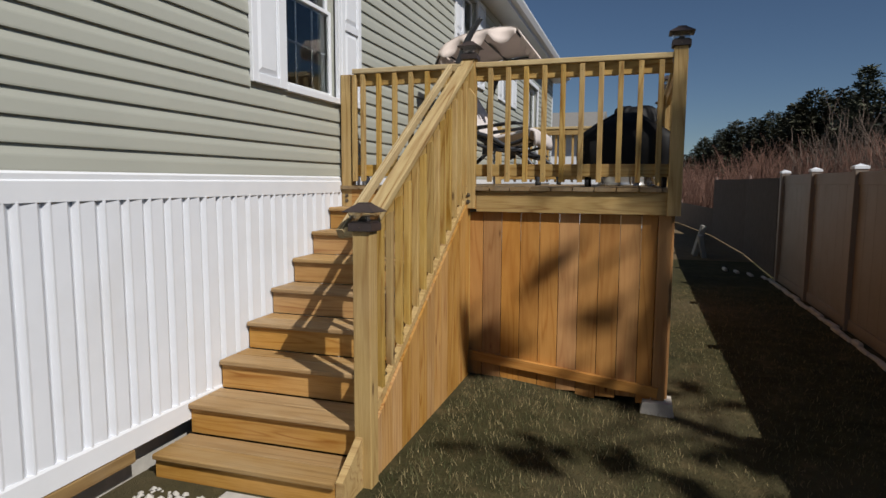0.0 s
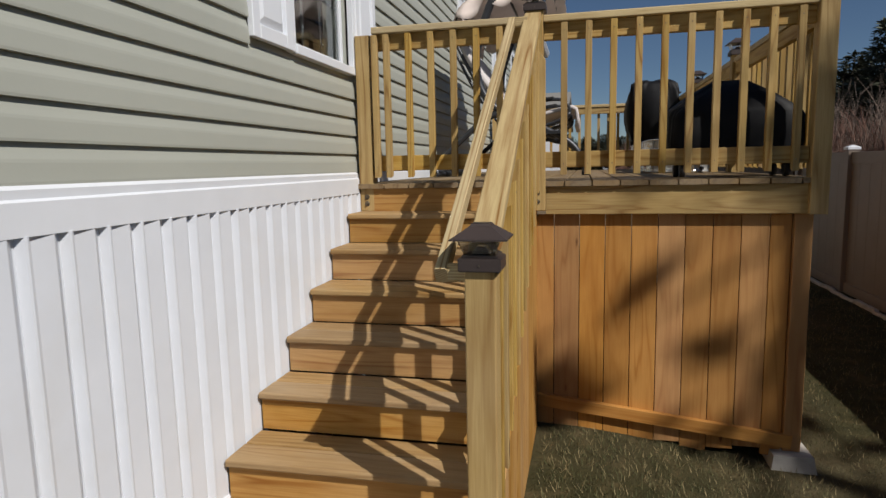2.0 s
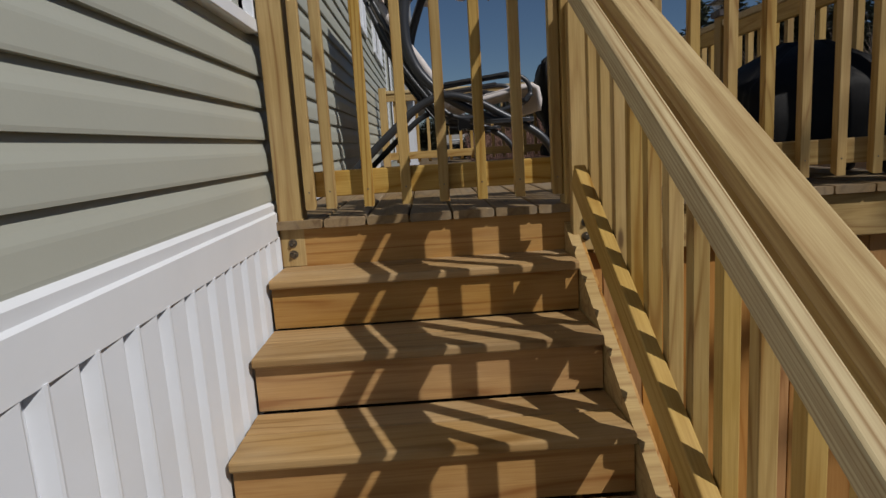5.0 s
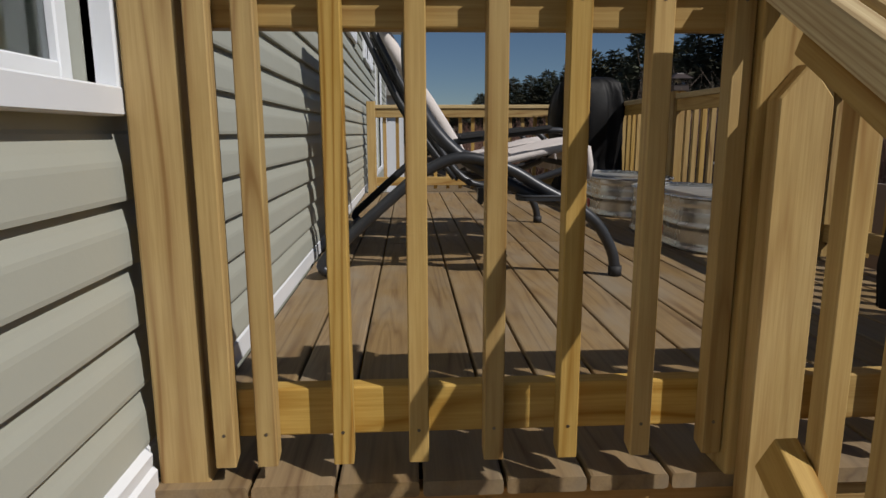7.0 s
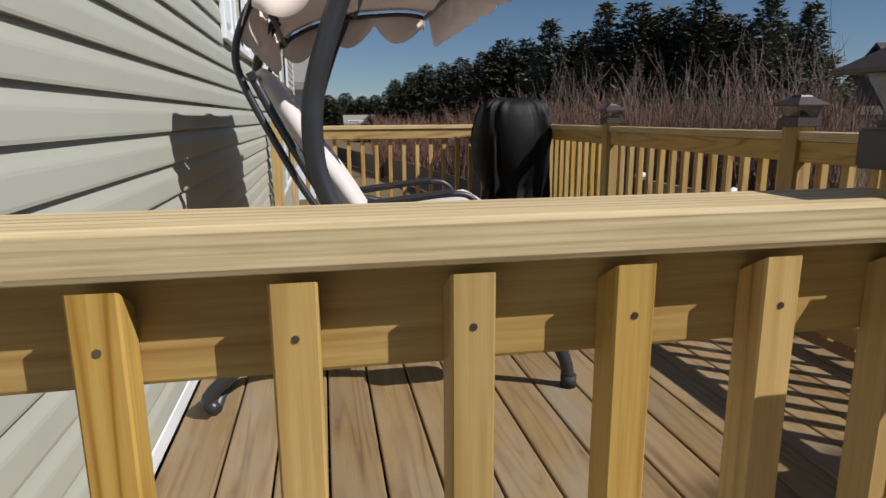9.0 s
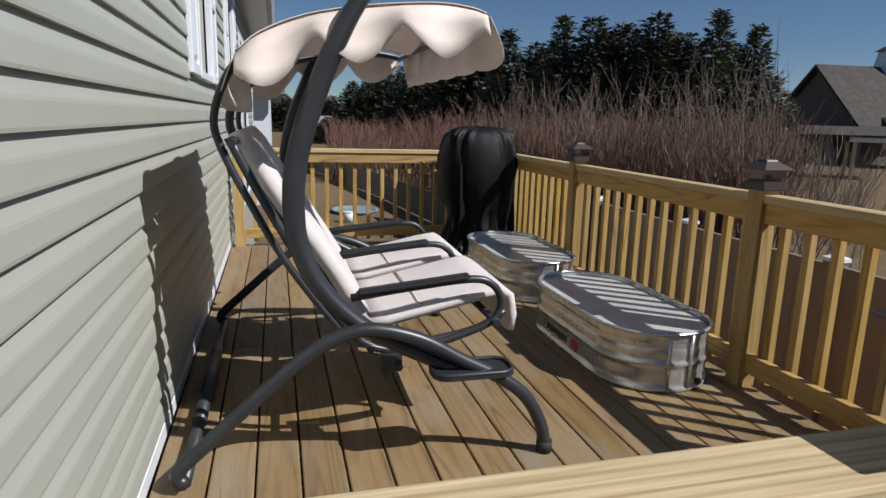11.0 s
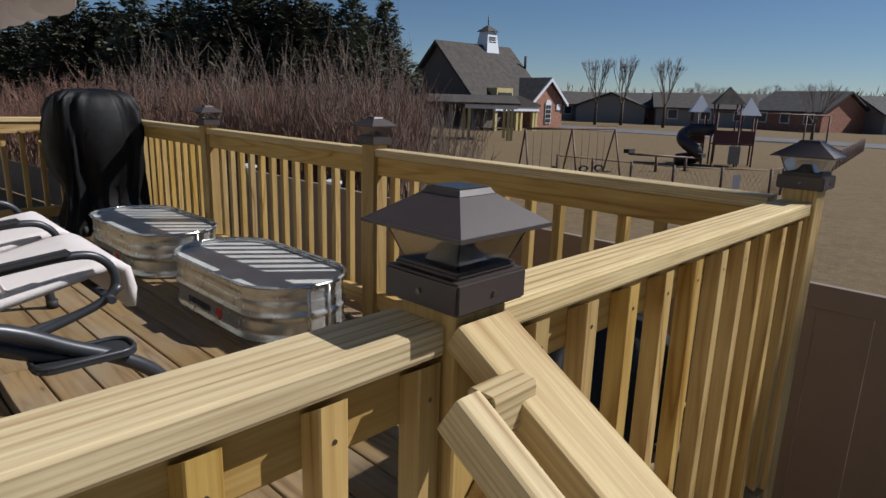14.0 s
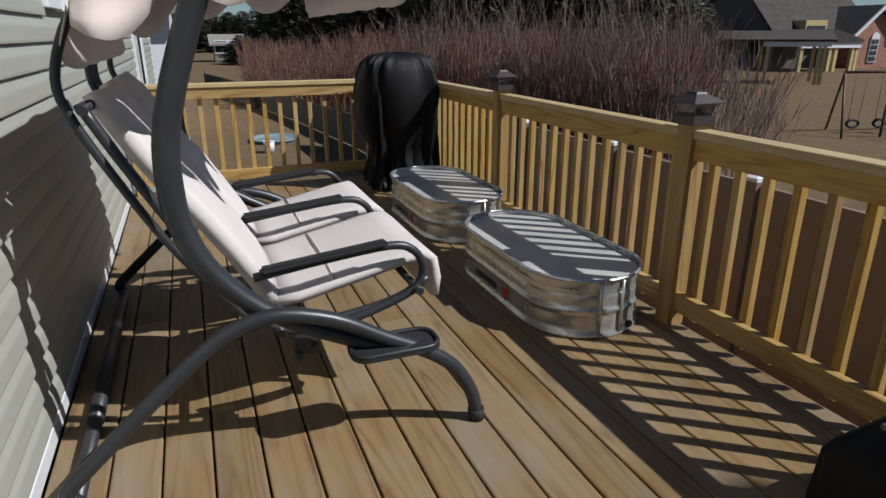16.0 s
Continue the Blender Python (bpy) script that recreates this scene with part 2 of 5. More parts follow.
def box(bm, x0, x1, y0, y1, z0, z1):
    v = [bm.verts.new(p) for p in ((x0, y0, z0), (x1, y0, z0), (x1, y1, z0), (x0, y1, z0), (x0, y0, z1), (x1, y0, z1), (x1, y1, z1), (x0, y1, z1))]
    for f in ((3, 2, 1, 0), (4, 5, 6, 7), (0, 1, 5, 4), (1, 2, 6, 5), (2, 3, 7, 6), (3, 0, 4, 7)):
        bm.faces.new([v[i] for i in f])


def prism(bm, pts, axis, a0, a1):
    """A flat outline pts pushed from a0 to a1 along an axis; pts in the other two axes, in order."""
    def at(p, a):
        q = list(p)
        q.insert(axis, a)
        return q
    lo = [bm.verts.new(at(p, a0)) for p in pts]
    hi = [bm.verts.new(at(p, a1)) for p in pts]
    n = len(pts)
    bm.faces.new(lo)
    bm.faces.new(hi[::-1])
    for i in range(n):
        bm.faces.new((lo[i], hi[i], hi[(i + 1) % n], lo[(i + 1) % n]))


def tube(bm, pts, r, seg=10, caps=True, flat=1.0, closed=False):
    """A round bar along points; r a number or one for each point."""
    pts = [Vector(p) for p in pts]
    n = len(pts)
    rs = [r] * n if isinstance(r, (int, float)) else r
    rings = []
    up = Vector((0, 0, 1))
    for i, p in enumerate(pts):
        t = (pts[(i + 1) % n if closed else min(i + 1, n - 1)] - pts[i - 1 if closed else max(i - 1, 0)]).normalized()
        if i == 0:
            side = t.cross(up)
            if side.length < 0.05:
                side = t.cross(Vector((0, 1, 0)))
            side.normalize()
        else:
            side = (side - t * side.dot(t)).normalized()
        b = t.cross(side)
        rings.append([bm.verts.new(p + (side * math.cos(k * 2 * math.pi / seg) + b * math.sin(k * 2 * math.pi / seg) * flat) * rs[i]) for k in range(seg)])
    for i in range(n if closed else n - 1):
        a, c = rings[i], rings[(i + 1) % n]
        for k in range(seg):
            f = bm.faces.new((a[k], a[(k + 1) % seg], c[(k + 1) % seg], c[k]))
            f.smooth = True
    if caps and not closed:
        bm.faces.new(rings[0][::-1])
        bm.faces.new(rings[-1])


def smooth_path(pts, per=5):
    """Catmull-Rom through the points."""
    p = [Vector(q) for q in pts]
    p = [p[0] * 2 - p[1]] + p + [p[-1] * 2 - p[-2]]
    out = []
    for i in range(1, len(p) - 2):
        for k in range(per):
            t = k / per
            out.append(0.5 * ((2 * p[i]) + (p[i + 1] - p[i - 1]) * t + (2 * p[i - 1] - 5 * p[i] + 4 * p[i + 1] - p[i + 2]) * t * t + (3 * p[i] - p[i - 1] - 3 * p[i + 1] + p[i + 2]) * t ** 3))
    out.append(p[-2])
    return out


def part(name, bm, mat, parent=None, label="", loc=(0, 0, 0), smooth=False, mesh=None, m=None):
    me = mesh or mesh_of(name, bm)
    if not me.materials:
        me.materials.append(mat)
    if smooth:
        for p in me.polygons:
            p.use_smooth = True
    ob = new(name, me)
    ob.parent = parent
    ob.matrix_basis = m if m is not None else Matrix.Translation(loc)
    if label:
        ob["label"] = label
    return ob


def thing(name, loc, label, category, group="", kind=""):
    return tagged_at(new(name), loc, label, category, group, kind)


def tagged_at(ob, loc, label, category, group, kind):
    ob.location = loc
    ob.empty_display_size = 0.1
    return tagged(ob, label, category, group, kind)


LUMBER = {}


def lumber_mesh(length, w, h, mat, c=0.004):
    key = (round(length, 4), round(w, 4), round(h, 4), mat.name, c)
    if key not in LUMBER:
        bm = bmesh.new()
        box(bm, -length / 2, length / 2, -w / 2, w / 2, -h / 2, h / 2)
        if c:
            bmesh.ops.bevel(bm, geom=[e for e in bm.edges if abs(e.verts[0].co.x - e.verts[1].co.x) > length / 2], offset=c, segments=2, affect="EDGES", profile=0.5)
        me = mesh_of("lumber", bm)
        me.materials.append(mat)
        LUMBER[key] = me
    return LUMBER[key]


def lumber(name, p0, p1, w, h, mat, parent=None, label="", c=0.004, roll=0.0):
    """A sawn piece from p0 to p1 (local to its parent); w is its width sideways, h its height."""
    p0, p1 = Vector(p0), Vector(p1)
    d = p1 - p0
    q = d.to_track_quat("X", "Z")
    m = Matrix.Translation((p0 + p1) / 2) @ q.to_matrix().to_4x4() @ Matrix.Rotation(radians(roll), 4, "X")
    return part(name, None, mat, parent, label, mesh=lumber_mesh(d.length, w, h, mat, c), m=m)


# ---- ground ----
def ground_z(x, y):
    t = min(1.0, max(0.0, (0.5 - x) / 1.5))
    near = min(1.0, max(0.0, (7.0 - abs(y - 3.0)) / 3.0))
    return -0.11 + 0.15 * t * t * (3 - 2 * t) * near


def make_ground():
    bm = bmesh.new()
    xs = [-400, -150, -60, -20, -8, -4] + [-3 + 0.25 * i for i in range(25)] + [4, 6, 10, 16, 25, 40, 70, 120, 220, 500]
    ys = [-400, -100, -30, -10, -5] + [-3 + 0.25 * i for i in range(61)] + [14, 18, 25, 40, 60, 90, 150, 300, 700]
    grid = [[bm.verts.new((x, y, ground_z(x, y))) for x in xs] for y in ys]
    for j in range(len(ys) - 1):
        for i in range(len(xs) - 1):
            bm.faces.new((grid[j][i], grid[j][i + 1], grid[j + 1][i + 1], grid[j + 1][i]))
    g = part("ground", bm, GROUND, smooth=True)
    tagged(g, "short dry winter lawn, patchy green and tan", "ground", kind="structure")


make_ground()

# ---- the house ----
GABLE_Y = 16.4     # far end of the house
HY0 = -5.0
EAVE = 4.2


def siding_course(y0, y1, z, x=WX):
    """One lapped vinyl course, 107 mm high, with two flat faces and a shadow lip."""
    bm = bmesh.new()
    h = 0.1075
    prof = [(x - 0.004, z + h + 0.006), (x + 0.001, z + h), (x + 0.003, z + h * 0.93), (x + 0.008, z + h * 0.76), (x + 0.0135, z + h * 0.60), (x + 0.0150, z + h * 0.52), (x + 0.0180, z + 0.008), (x + 0.0170, z), (x - 0.004, z)]
    prism(bm, prof, 1, y0, y1)
    return bm


# openings in the wall: y0, y1, z0, z1 of the cased unit with its shutters
WINDOWS = [
    dict(y0=3.17, y1=3.93, z0=2.165, z1=3.45, sh=0.36),
    dict(y0=7.55, y1=8.30, z0=2.92, z1=4.05, sh=0.36),
    dict(y0=10.1, y1=10.85, z0=2.92, z1=4.05, sh=0.36),
]
DOOR = dict(y0=12.2, y1=13.9, z0=D + 0.02, z1=3.6)


def blocked(z):
    out = []
    for w in WINDOWS:
        if w["z0"] - 0.05 < z + 0.1 and z < w["z1"] + 0.05:
            out.append((w["y0"] - w["sh"] - 0.045, w["y1"] + w["sh"] + 0.045))
    if z < DOOR["z1"]:
        out.append((DOOR["y0"] - 0.09, DOOR["y1"] + 0.09))
    return sorted(out)


def make_house():
    # wall core with real openings
    bm = bmesh.new()
    holes = sorted([(w["y0"], w["y1"], w["z0"], w["z1"]) for w in WINDOWS] + [(DOOR["y0"], DOOR["y1"], DOOR["z0"], DOOR["z1"])])
    y = HY0
    for a, b, z0, z1 in holes:
        box(bm, WX - 0.16, WX - 0.004, y, a, 0.3, EAVE)
        box(bm, WX - 0.16, WX - 0.004, a, b, 0.3, z0)
        box(bm, WX - 0.16, WX - 0.004, a, b, z1, EAVE)
        y = b
    box(bm, WX - 0.16, WX - 0.004, y, GABLE_Y, 0.3, EAVE)
    wall = part("wall_east", bm, SIDING)
    tagged(wall, "sage green lapped vinyl siding wall", "wall", kind="structure")
    for nm, b in (("wall_north", (WX - 4.2, WX - 0.16, GABLE_Y - 0.16, GABLE_Y, 0.0, EAVE)), ("wall_south", (WX - 4.2, WX - 0.16, HY0, HY0 + 0.16, 0.0, EAVE)), ("wall_west", (WX - 4.36, WX - 4.2, HY0, GABLE_Y, 0.0, EAVE))):
        bm = bmesh.new()
        box(bm, *b)
        tagged(part(nm, bm, SIDING), "plain house wall", "wall", kind="structure")
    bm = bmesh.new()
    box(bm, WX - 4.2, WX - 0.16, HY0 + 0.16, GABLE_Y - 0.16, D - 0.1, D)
    tagged(part("floor", bm, PAINTED_DIM), "room floor, dimness put into its near-black colour", "floor", kind="structure")
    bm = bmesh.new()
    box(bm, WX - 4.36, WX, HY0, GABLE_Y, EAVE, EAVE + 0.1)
    tagged(part("ceiling", bm, PAINTED_DIM), "room ceiling, dimness put into its near-black colour", "ceiling", kind="structure")
    # roof and eave
    bm = bmesh.new()
    prism(bm, [(WX + 0.36, EAVE + 0.02), (WX + 0.36, EAVE + 0.16), (WX - 2.2, EAVE + 1.15), (WX - 4.9, EAVE + 0.16), (WX - 4.9, EAVE + 0.02), (WX - 2.2, EAVE + 1.0)], 1, HY0 - 0.3, GABLE_Y + 0.3)
    roof = part("roof", bm, SHINGLE2)
    tagged(roof, "dark shingled low gable roof", "roof", kind="structure")
    bm = bmesh.new()
    y = HY0
    while y < GABLE_Y + 0.2:
        box(bm, WX - 0.01, WX + 0.345, y, y + 0.096, EAVE - 0.035, EAVE + 0.012)
        y += 0.1
    part("soffit", bm, WHITE, roof, "white ribbed vinyl soffit")
    bm = bmesh.new()
    box(bm, WX + 0.345, WX + 0.362, HY0 - 0.3, GABLE_Y + 0.3, EAVE - 0.04, EAVE + 0.15)
    prism(bm, [(WX + 0.364, EAVE + 0.02), (WX + 0.43, EAVE + 0.04), (WX + 0.47, EAVE + 0.12), (WX + 0.47, EAVE + 0.15), (WX + 0.364, EAVE + 0.15)], 1, HY0 - 0.3, GABLE_Y + 0.3)
    part("gutter", bm, WHITE, roof, "white metal gutter")
    bm = bmesh.new()
    box(bm, WX - 0.02, WX + 0.022, GABLE_Y - 0.09, GABLE_Y + 0.004, 1.45, EAVE - 0.04)
    part("corner_post", bm, WHITE, wall, "white corner trim")
    # siding courses
    z = 1.555
    while z < EAVE - 0.12:
        y = HY0
        segs = []
        for a, b in blocked(z):
            segs.append((y, a))
            y = b
        segs.append((y, GABLE_Y - 0.09))
        for a, b in segs:
            if b > a:
                part("siding_course", siding_course(a, b, z), SIDING, wall)
        z += 0.1075
    # belt trim and skirting
    bm = bmesh.new()
    prism(bm, [(WX - 0.004, 1.43), (WX + 0.034, 1.43), (WX + 0.036, 1.515), (WX + 0.028, 1.522), (WX + 0.030, 1.545), (WX + 0.016, 1.556), (WX - 0.004, 1.556)], 1, HY0, 3.925)
    prism(bm, [(WX - 0.004, D + 0.003), (WX + 0.018, D + 0.003), (WX + 0.018, D + 0.06), (WX + 0.012, D + 0.068), (WX - 0.004, D + 0.07)], 1, 3.94, GABLE_Y - 0.1)
    part("belt_trim", bm, WHITE, wall, "white vinyl belt trim")
    P = 0.1362
    prof = [(0.0, 0.020), (0.005, 0.013), (0.012, 0.012), (0.074, 0.021), (0.078, 0.020), (0.104, 0.001), (0.110, 0.001), (0.122, 0.023), (0.128, 0.025), (0.134, 0.024)]
    y = 2.300 - 39 * P
    while y < 3.8:
        bm = bmesh.new()
        pts = []
        for k in range(3):
            pts += [(WX + 0.012 + d, y + k * P + u) for u, d in prof]
        pts += [(WX + 0.030, y + 3 * P - 0.001), (WX + 0.002, y + 3 * P - 0.001), (WX + 0.002, y)]
        prism(bm, pts, 2, 0.33, 1.432)
        part("skirting_panel", bm, SKIRT, wall, "white ribbed vinyl skirting")
        y += 3 * P
    bm = bmesh.new()
    prism(bm, [(WX + 0.0, 0.24), (WX + 0.040, 0.24), (WX + 0.040, 0.335), (WX + 0.034, 0.345), (WX + 0.0, 0.345)], 1, -3.1, 3.9)
    part("skirting_track", bm, WHITE, wall, "white vinyl bottom track")
    bm = bmesh.new()
    box(bm, WX - 0.25, WX - 0.06, -3.0, 9.4, -0.2, 0.33)
    part("footing_wall", bm, CONCRETE, wall, "pale concrete footing wall behind the skirting")
    tagged(lumber("ground_board", (WX + 0.03, -3.0, 0.205), (WX + 0.03, 1.70, 0.205), 0.035, 0.06, DECKW), "weathered board along the foot of the house", "board", kind="structure")
    for i, w in enumerate(WINDOWS):
        make_window(i, w)
    make_door()


def make_window(i, w):
    y0, y1, z0, z1 = w["y0"], w["y1"], w["z0"], w["z1"]
    win = tagged(new("window_%d" % (i + 1)), "white double-hung window with dark panes and muntins", "window", kind="structure")
    win.location = (WX, y0, z0)
    yw, zh = y1 - y0, z1 - z0
    def bar(name, a, b, c, d, x0, x1, mat=WHITE, label=""):
        bm = bmesh.new()
        box(bm, x0, x1, a, b, c, d)
        bmesh.ops.bevel(bm, geom=list(bm.edges), offset=0.003, segments=1, affect="EDGES")
        return part(name, bm, mat, win, label)
    bar("casing", -0.042, 0.0, -0.04, zh + 0.04, -0.02, 0.03)
    bar("casing", yw, yw + 0.042, -0.04, zh + 0.04, -0.02, 0.03)
    bar("casing", 0.0, yw, zh, zh + 0.045, -0.02, 0.03)
    bar("window_sill", 0.0, yw, -0.045, 0.0, -0.02, 0.036)
    m = zh * 0.5
    for a, b, x in ((0.0, m + 0.015, -0.045), (m - 0.015, zh, -0.075)):
        bar("sash", 0.0, 0.035, a, b, x - 0.02, x + 0.008)
        bar("sash", yw - 0.035, yw, a, b, x - 0.02, x + 0.008)
        bar("sash", 0.035, yw - 0.035, a, a + 0.035, x - 0.02, x + 0.008)
        bar("sash", 0.035, yw - 0.035, b - 0.03, b, x - 0.02, x + 0.008)
        for k in (1, 2):
            yy = 0.035 + (yw - 0.07) * k / 3
            bar("muntin", yy - 0.007, yy + 0.007, a + 0.035, b - 0.03, x - 0.024, x - 0.012, MUNTIN, "grey muntin bar")
        zz = (a + b) / 2
        bar("muntin", 0.035, yw - 0.035, zz - 0.007, zz + 0.007, x - 0.0245, x - 0.0115, MUNTIN, "grey muntin bar")
        bm = bmesh.new()
        box(bm, x - 0.010, x - 0.006, 0.035, yw - 0.035, a + 0.035, b - 0.03)
        p = part("pane", bm, GLASS, win, "dark reflecting glass")
    for s0 in (-w["sh"] - 0.042, yw + 0.042):
        make_shutter(WX + 0.008, y0 + s0, z0 - 0.04, w["sh"], zh + 0.08)


def make_shutter(x, y, z, wd, ht):
    sh = thing("shutter", (x, y, z), "white raised-panel window shutter", "shutter", "window shutters")
    bm = bmesh.new()
    s = 0.06
    box(bm, 0, 0.028, 0, s, 0, ht)
    box(bm, 0, 0.028, wd - s, wd, 0, ht)
    mid = ht * 0.45
    for a, b in ((0, s), (mid - s / 2, mid + s / 2), (ht - s, ht)):
        box(bm, 0, 0.028, s, wd - s, a, b)
    bmesh.ops.bevel(bm, geom=list(bm.edges), offset=0.003, segments=1, affect="EDGES")
    part("frame", bm, WHITE, sh)
    for a, b in ((s, mid - s / 2), (mid + s / 2, ht - s)):
        bm = bmesh.new()
        y0, y1 = s, wd - s
        lo = [bm.verts.new((0.008, yy, zz)) for yy, zz in ((y0, a), (y1, a), (y1, b), (y0, b))]
        hi = [bm.verts.new((0.024, yy, zz)) for yy, zz in ((y0 + 0.04, a + 0.04), (y1 - 0.04, a + 0.04), (y1 - 0.04, b - 0.04), (y0 + 0.04, b - 0.04))]
        bm.faces.new(hi)
        for k in range(4):
            bm.faces.new((lo[k], lo[(k + 1) % 4], hi[(k + 1) % 4], hi[k]))
        bm.faces.new(lo[::-1])
        part("panel", bm, WHITE, sh)


def make_door():
    d = tagged(new("door_1"), "white framed glass patio door, shut", "door", kind="structure")
    d.location = (WX, DOOR["y0"], DOOR["z0"])
    w, h = DOOR["y1"] - DOOR["y0"], DOOR["z1"] - DOOR["z0"]
    bm = bmesh.new()
    for a, b, c, e in ((-0.085, 0, 0, h + 0.08), (w, w + 0.085, 0, h + 0.08), (0, w, h, h + 0.08)):
        box(bm, -0.03, 0.028, a, b, c, e)
    part("casing", bm, WHITE, d)
    for k in (0, 1):
        a, b = k * w / 2, (k + 1) * w / 2
        x = -0.05 - 0.03 * k
        bm = bmesh.new()
        for p in ((a, a + 0.08, 0.01, h), (b - 0.08, b, 0.01, h), (a + 0.08, b - 0.08, 0.01, 0.12), (a + 0.08, b - 0.08, h - 0.09, h)):
            box(bm, x - 0.02, x + 0.01, *p)
        part("leaf_frame", bm, WHITE, d)
        bm = bmesh.new()
        box(bm, x - 0.008, x - 0.004, a + 0.08, b - 0.08, 0.12, h - 0.09)
        part("pane", bm, GLASS, d)


make_house()

# ---- the deck ----
DX0, DX1 = WX + 0.02, 0.47
DY0, DY1 = 3.93, 9.50
EX = 0.435         # centre line of the east rail posts


def make_deck_structure():
    deck = tagged(new("deck"), "raised treated pine deck along the house", "deck", kind="structure")
    # boards along y, two lengths with a butt joint
    x = DX0 + 0.004
    rnd = random.Random(4)
    while x < DX1 - 0.02:
        w = 0.168 if x < DX0 + 0.02 else min(0.1435, DX1 - x)
        j = rnd.choice((6.35, 6.75, 7.2))
        for a, b in ((DY0 - 0.022, j - 0.0015), (j + 0.0015, DY1 + 0.02)):
            lumber("deck_board", (x + w / 2, a, D - 0.0145), (x + w / 2, b, D - 0.0145), w, 0.029, DECKW, deck, c=0.006)
        x += w + 0.007
    # fascia, joists and lower frame
    FZ = D - 0.029
    lumber("fascia", (-2.0, DY0 + 0.021, FZ - 0.07), (-0.955, DY0 + 0.021, FZ - 0.07), 0.038, 0.139, RISER, deck)
    lumber("fascia", (-0.953, DY0 + 0.021, FZ - 0.08), (DX1, DY0 + 0.021, FZ - 0.08), 0.038, 0.158, PINE, deck)
    lumber("fascia", (DX1 - 0.019, DY0 + 0.042, FZ - 0.08), (DX1 - 0.019, DY1, FZ - 0.08), 0.038, 0.158, PINE, deck)
    lumber("fascia", (DX0, DY1 - 0.019, FZ - 0.08), (DX1 - 0.04, DY1 - 0.019, FZ - 0.08), 0.038, 0.158, PINE, deck)
    y = DY0 + 0.4
    while y < DY1 - 0.1:
        lumber("joist", (DX0, y, FZ - 0.08), (DX1 - 0.04, y, FZ - 0.08), 0.038, 0.15, PINE, deck)
        y += 0.405
    for yy in (3.99, 5.86, 7.66, 9.44):
        lumber("support_post", (DX1 - 0.085, yy + 0.01, -0.02), (DX1 - 0.085, yy + 0.01, FZ - 0.16), 0.089, 0.089, PANEL, deck)
        f = thing("deck_footing", (DX1 - 0.09, yy, ground_z(0.4, yy)), "pale concrete deck footing block set in the grass", "footing", "deck footings")
        bm = bmesh.new()
        prism_frustum(bm, 0.13, 0.10, -0.10, 0.085)
        part("block", bm, CONCRETE, f)
    # board panel under the front edge
    x = -1.05
    i = 0
    pz0 = 0.02
    while x < 0.30:
        w = min(0.1385, 0.335 - x)
        lumber("panel_board", (x + w / 2, DY0 + 0.055, -0.06 + 0.02 * (i % 3)), (x + w / 2, DY0 + 0.055, FZ - 0.162), w, 0.016, PANEL, deck, c=0.002, roll=90)
        x += 0.1425
        i += 1
    lumber("kick_board", (-1.05, DY0 + 0.028, 0.20), (0.38, DY0 + 0.028, 0.035), 0.034, 0.075, PANEL, deck)
    lumber("panel_stile", (-1.035, DY0 + 0.03, 0.24), (-1.035, DY0 + 0.03, FZ - 0.16), 0.03, 0.05, PINE, deck)
    # east side boards
    y = DY0 + 0.08
    while y < DY1 - 0.15:
        lumber("panel_board", (DX1 - 0.03, y + 0.07, -0.06), (DX1 - 0.03, y + 0.07, FZ - 0.162), 0.016, 0.1385, PANEL, deck, c=0.002, roll=90)
        y += 0.1425
    return deck


def prism_frustum(bm, a, b, z0, z1):
    lo = [bm.verts.new((sx * a, sy * a, z0)) for sx, sy in ((-1, -1), (1, -1), (1, 1), (-1, 1))]
    hi = [bm.verts.new((sx * b, sy * b, z1)) for sx, sy in ((-1, -1), (1, -1), (1, 1), (-1, 1))]
    bm.faces.new(lo[::-1])
    bm.faces.new(hi)
    for k in range(4):
        bm.faces.new((lo[k], lo[(k + 1) % 4], hi[(k + 1) % 4], hi[k]))


def screw_mesh():
    if "screw" not in LUMBER:
        bm = bmesh.new()
        bmesh.ops.create_cone(bm, cap_ends=True, segments=8, radius1=0.0036, radius2=0.003, depth=0.003)
        me = mesh_of("screw", bm)
        me.materials.append(SCREWM)
        LUMBER["screw"] = me
    return LUMBER["screw"]


def bolt_mesh():
    if "bolt" not in LUMBER:
        bm = bmesh.new()
        bmesh.ops.create_cone(bm, cap_ends=True, segments=14, radius1=0.016, radius2=0.015, depth=0.004)
        bmesh.ops.create_cone(bm, cap_ends=True, segments=12, radius1=0.010, radius2=0.006, depth=0.010, matrix=Matrix.Translation((0, 0, 0.006)))
        me = mesh_of("bolt", bm)
        me.materials.append(SCREWM)
        LUMBER["bolt"] = me
    return LUMBER["bolt"]


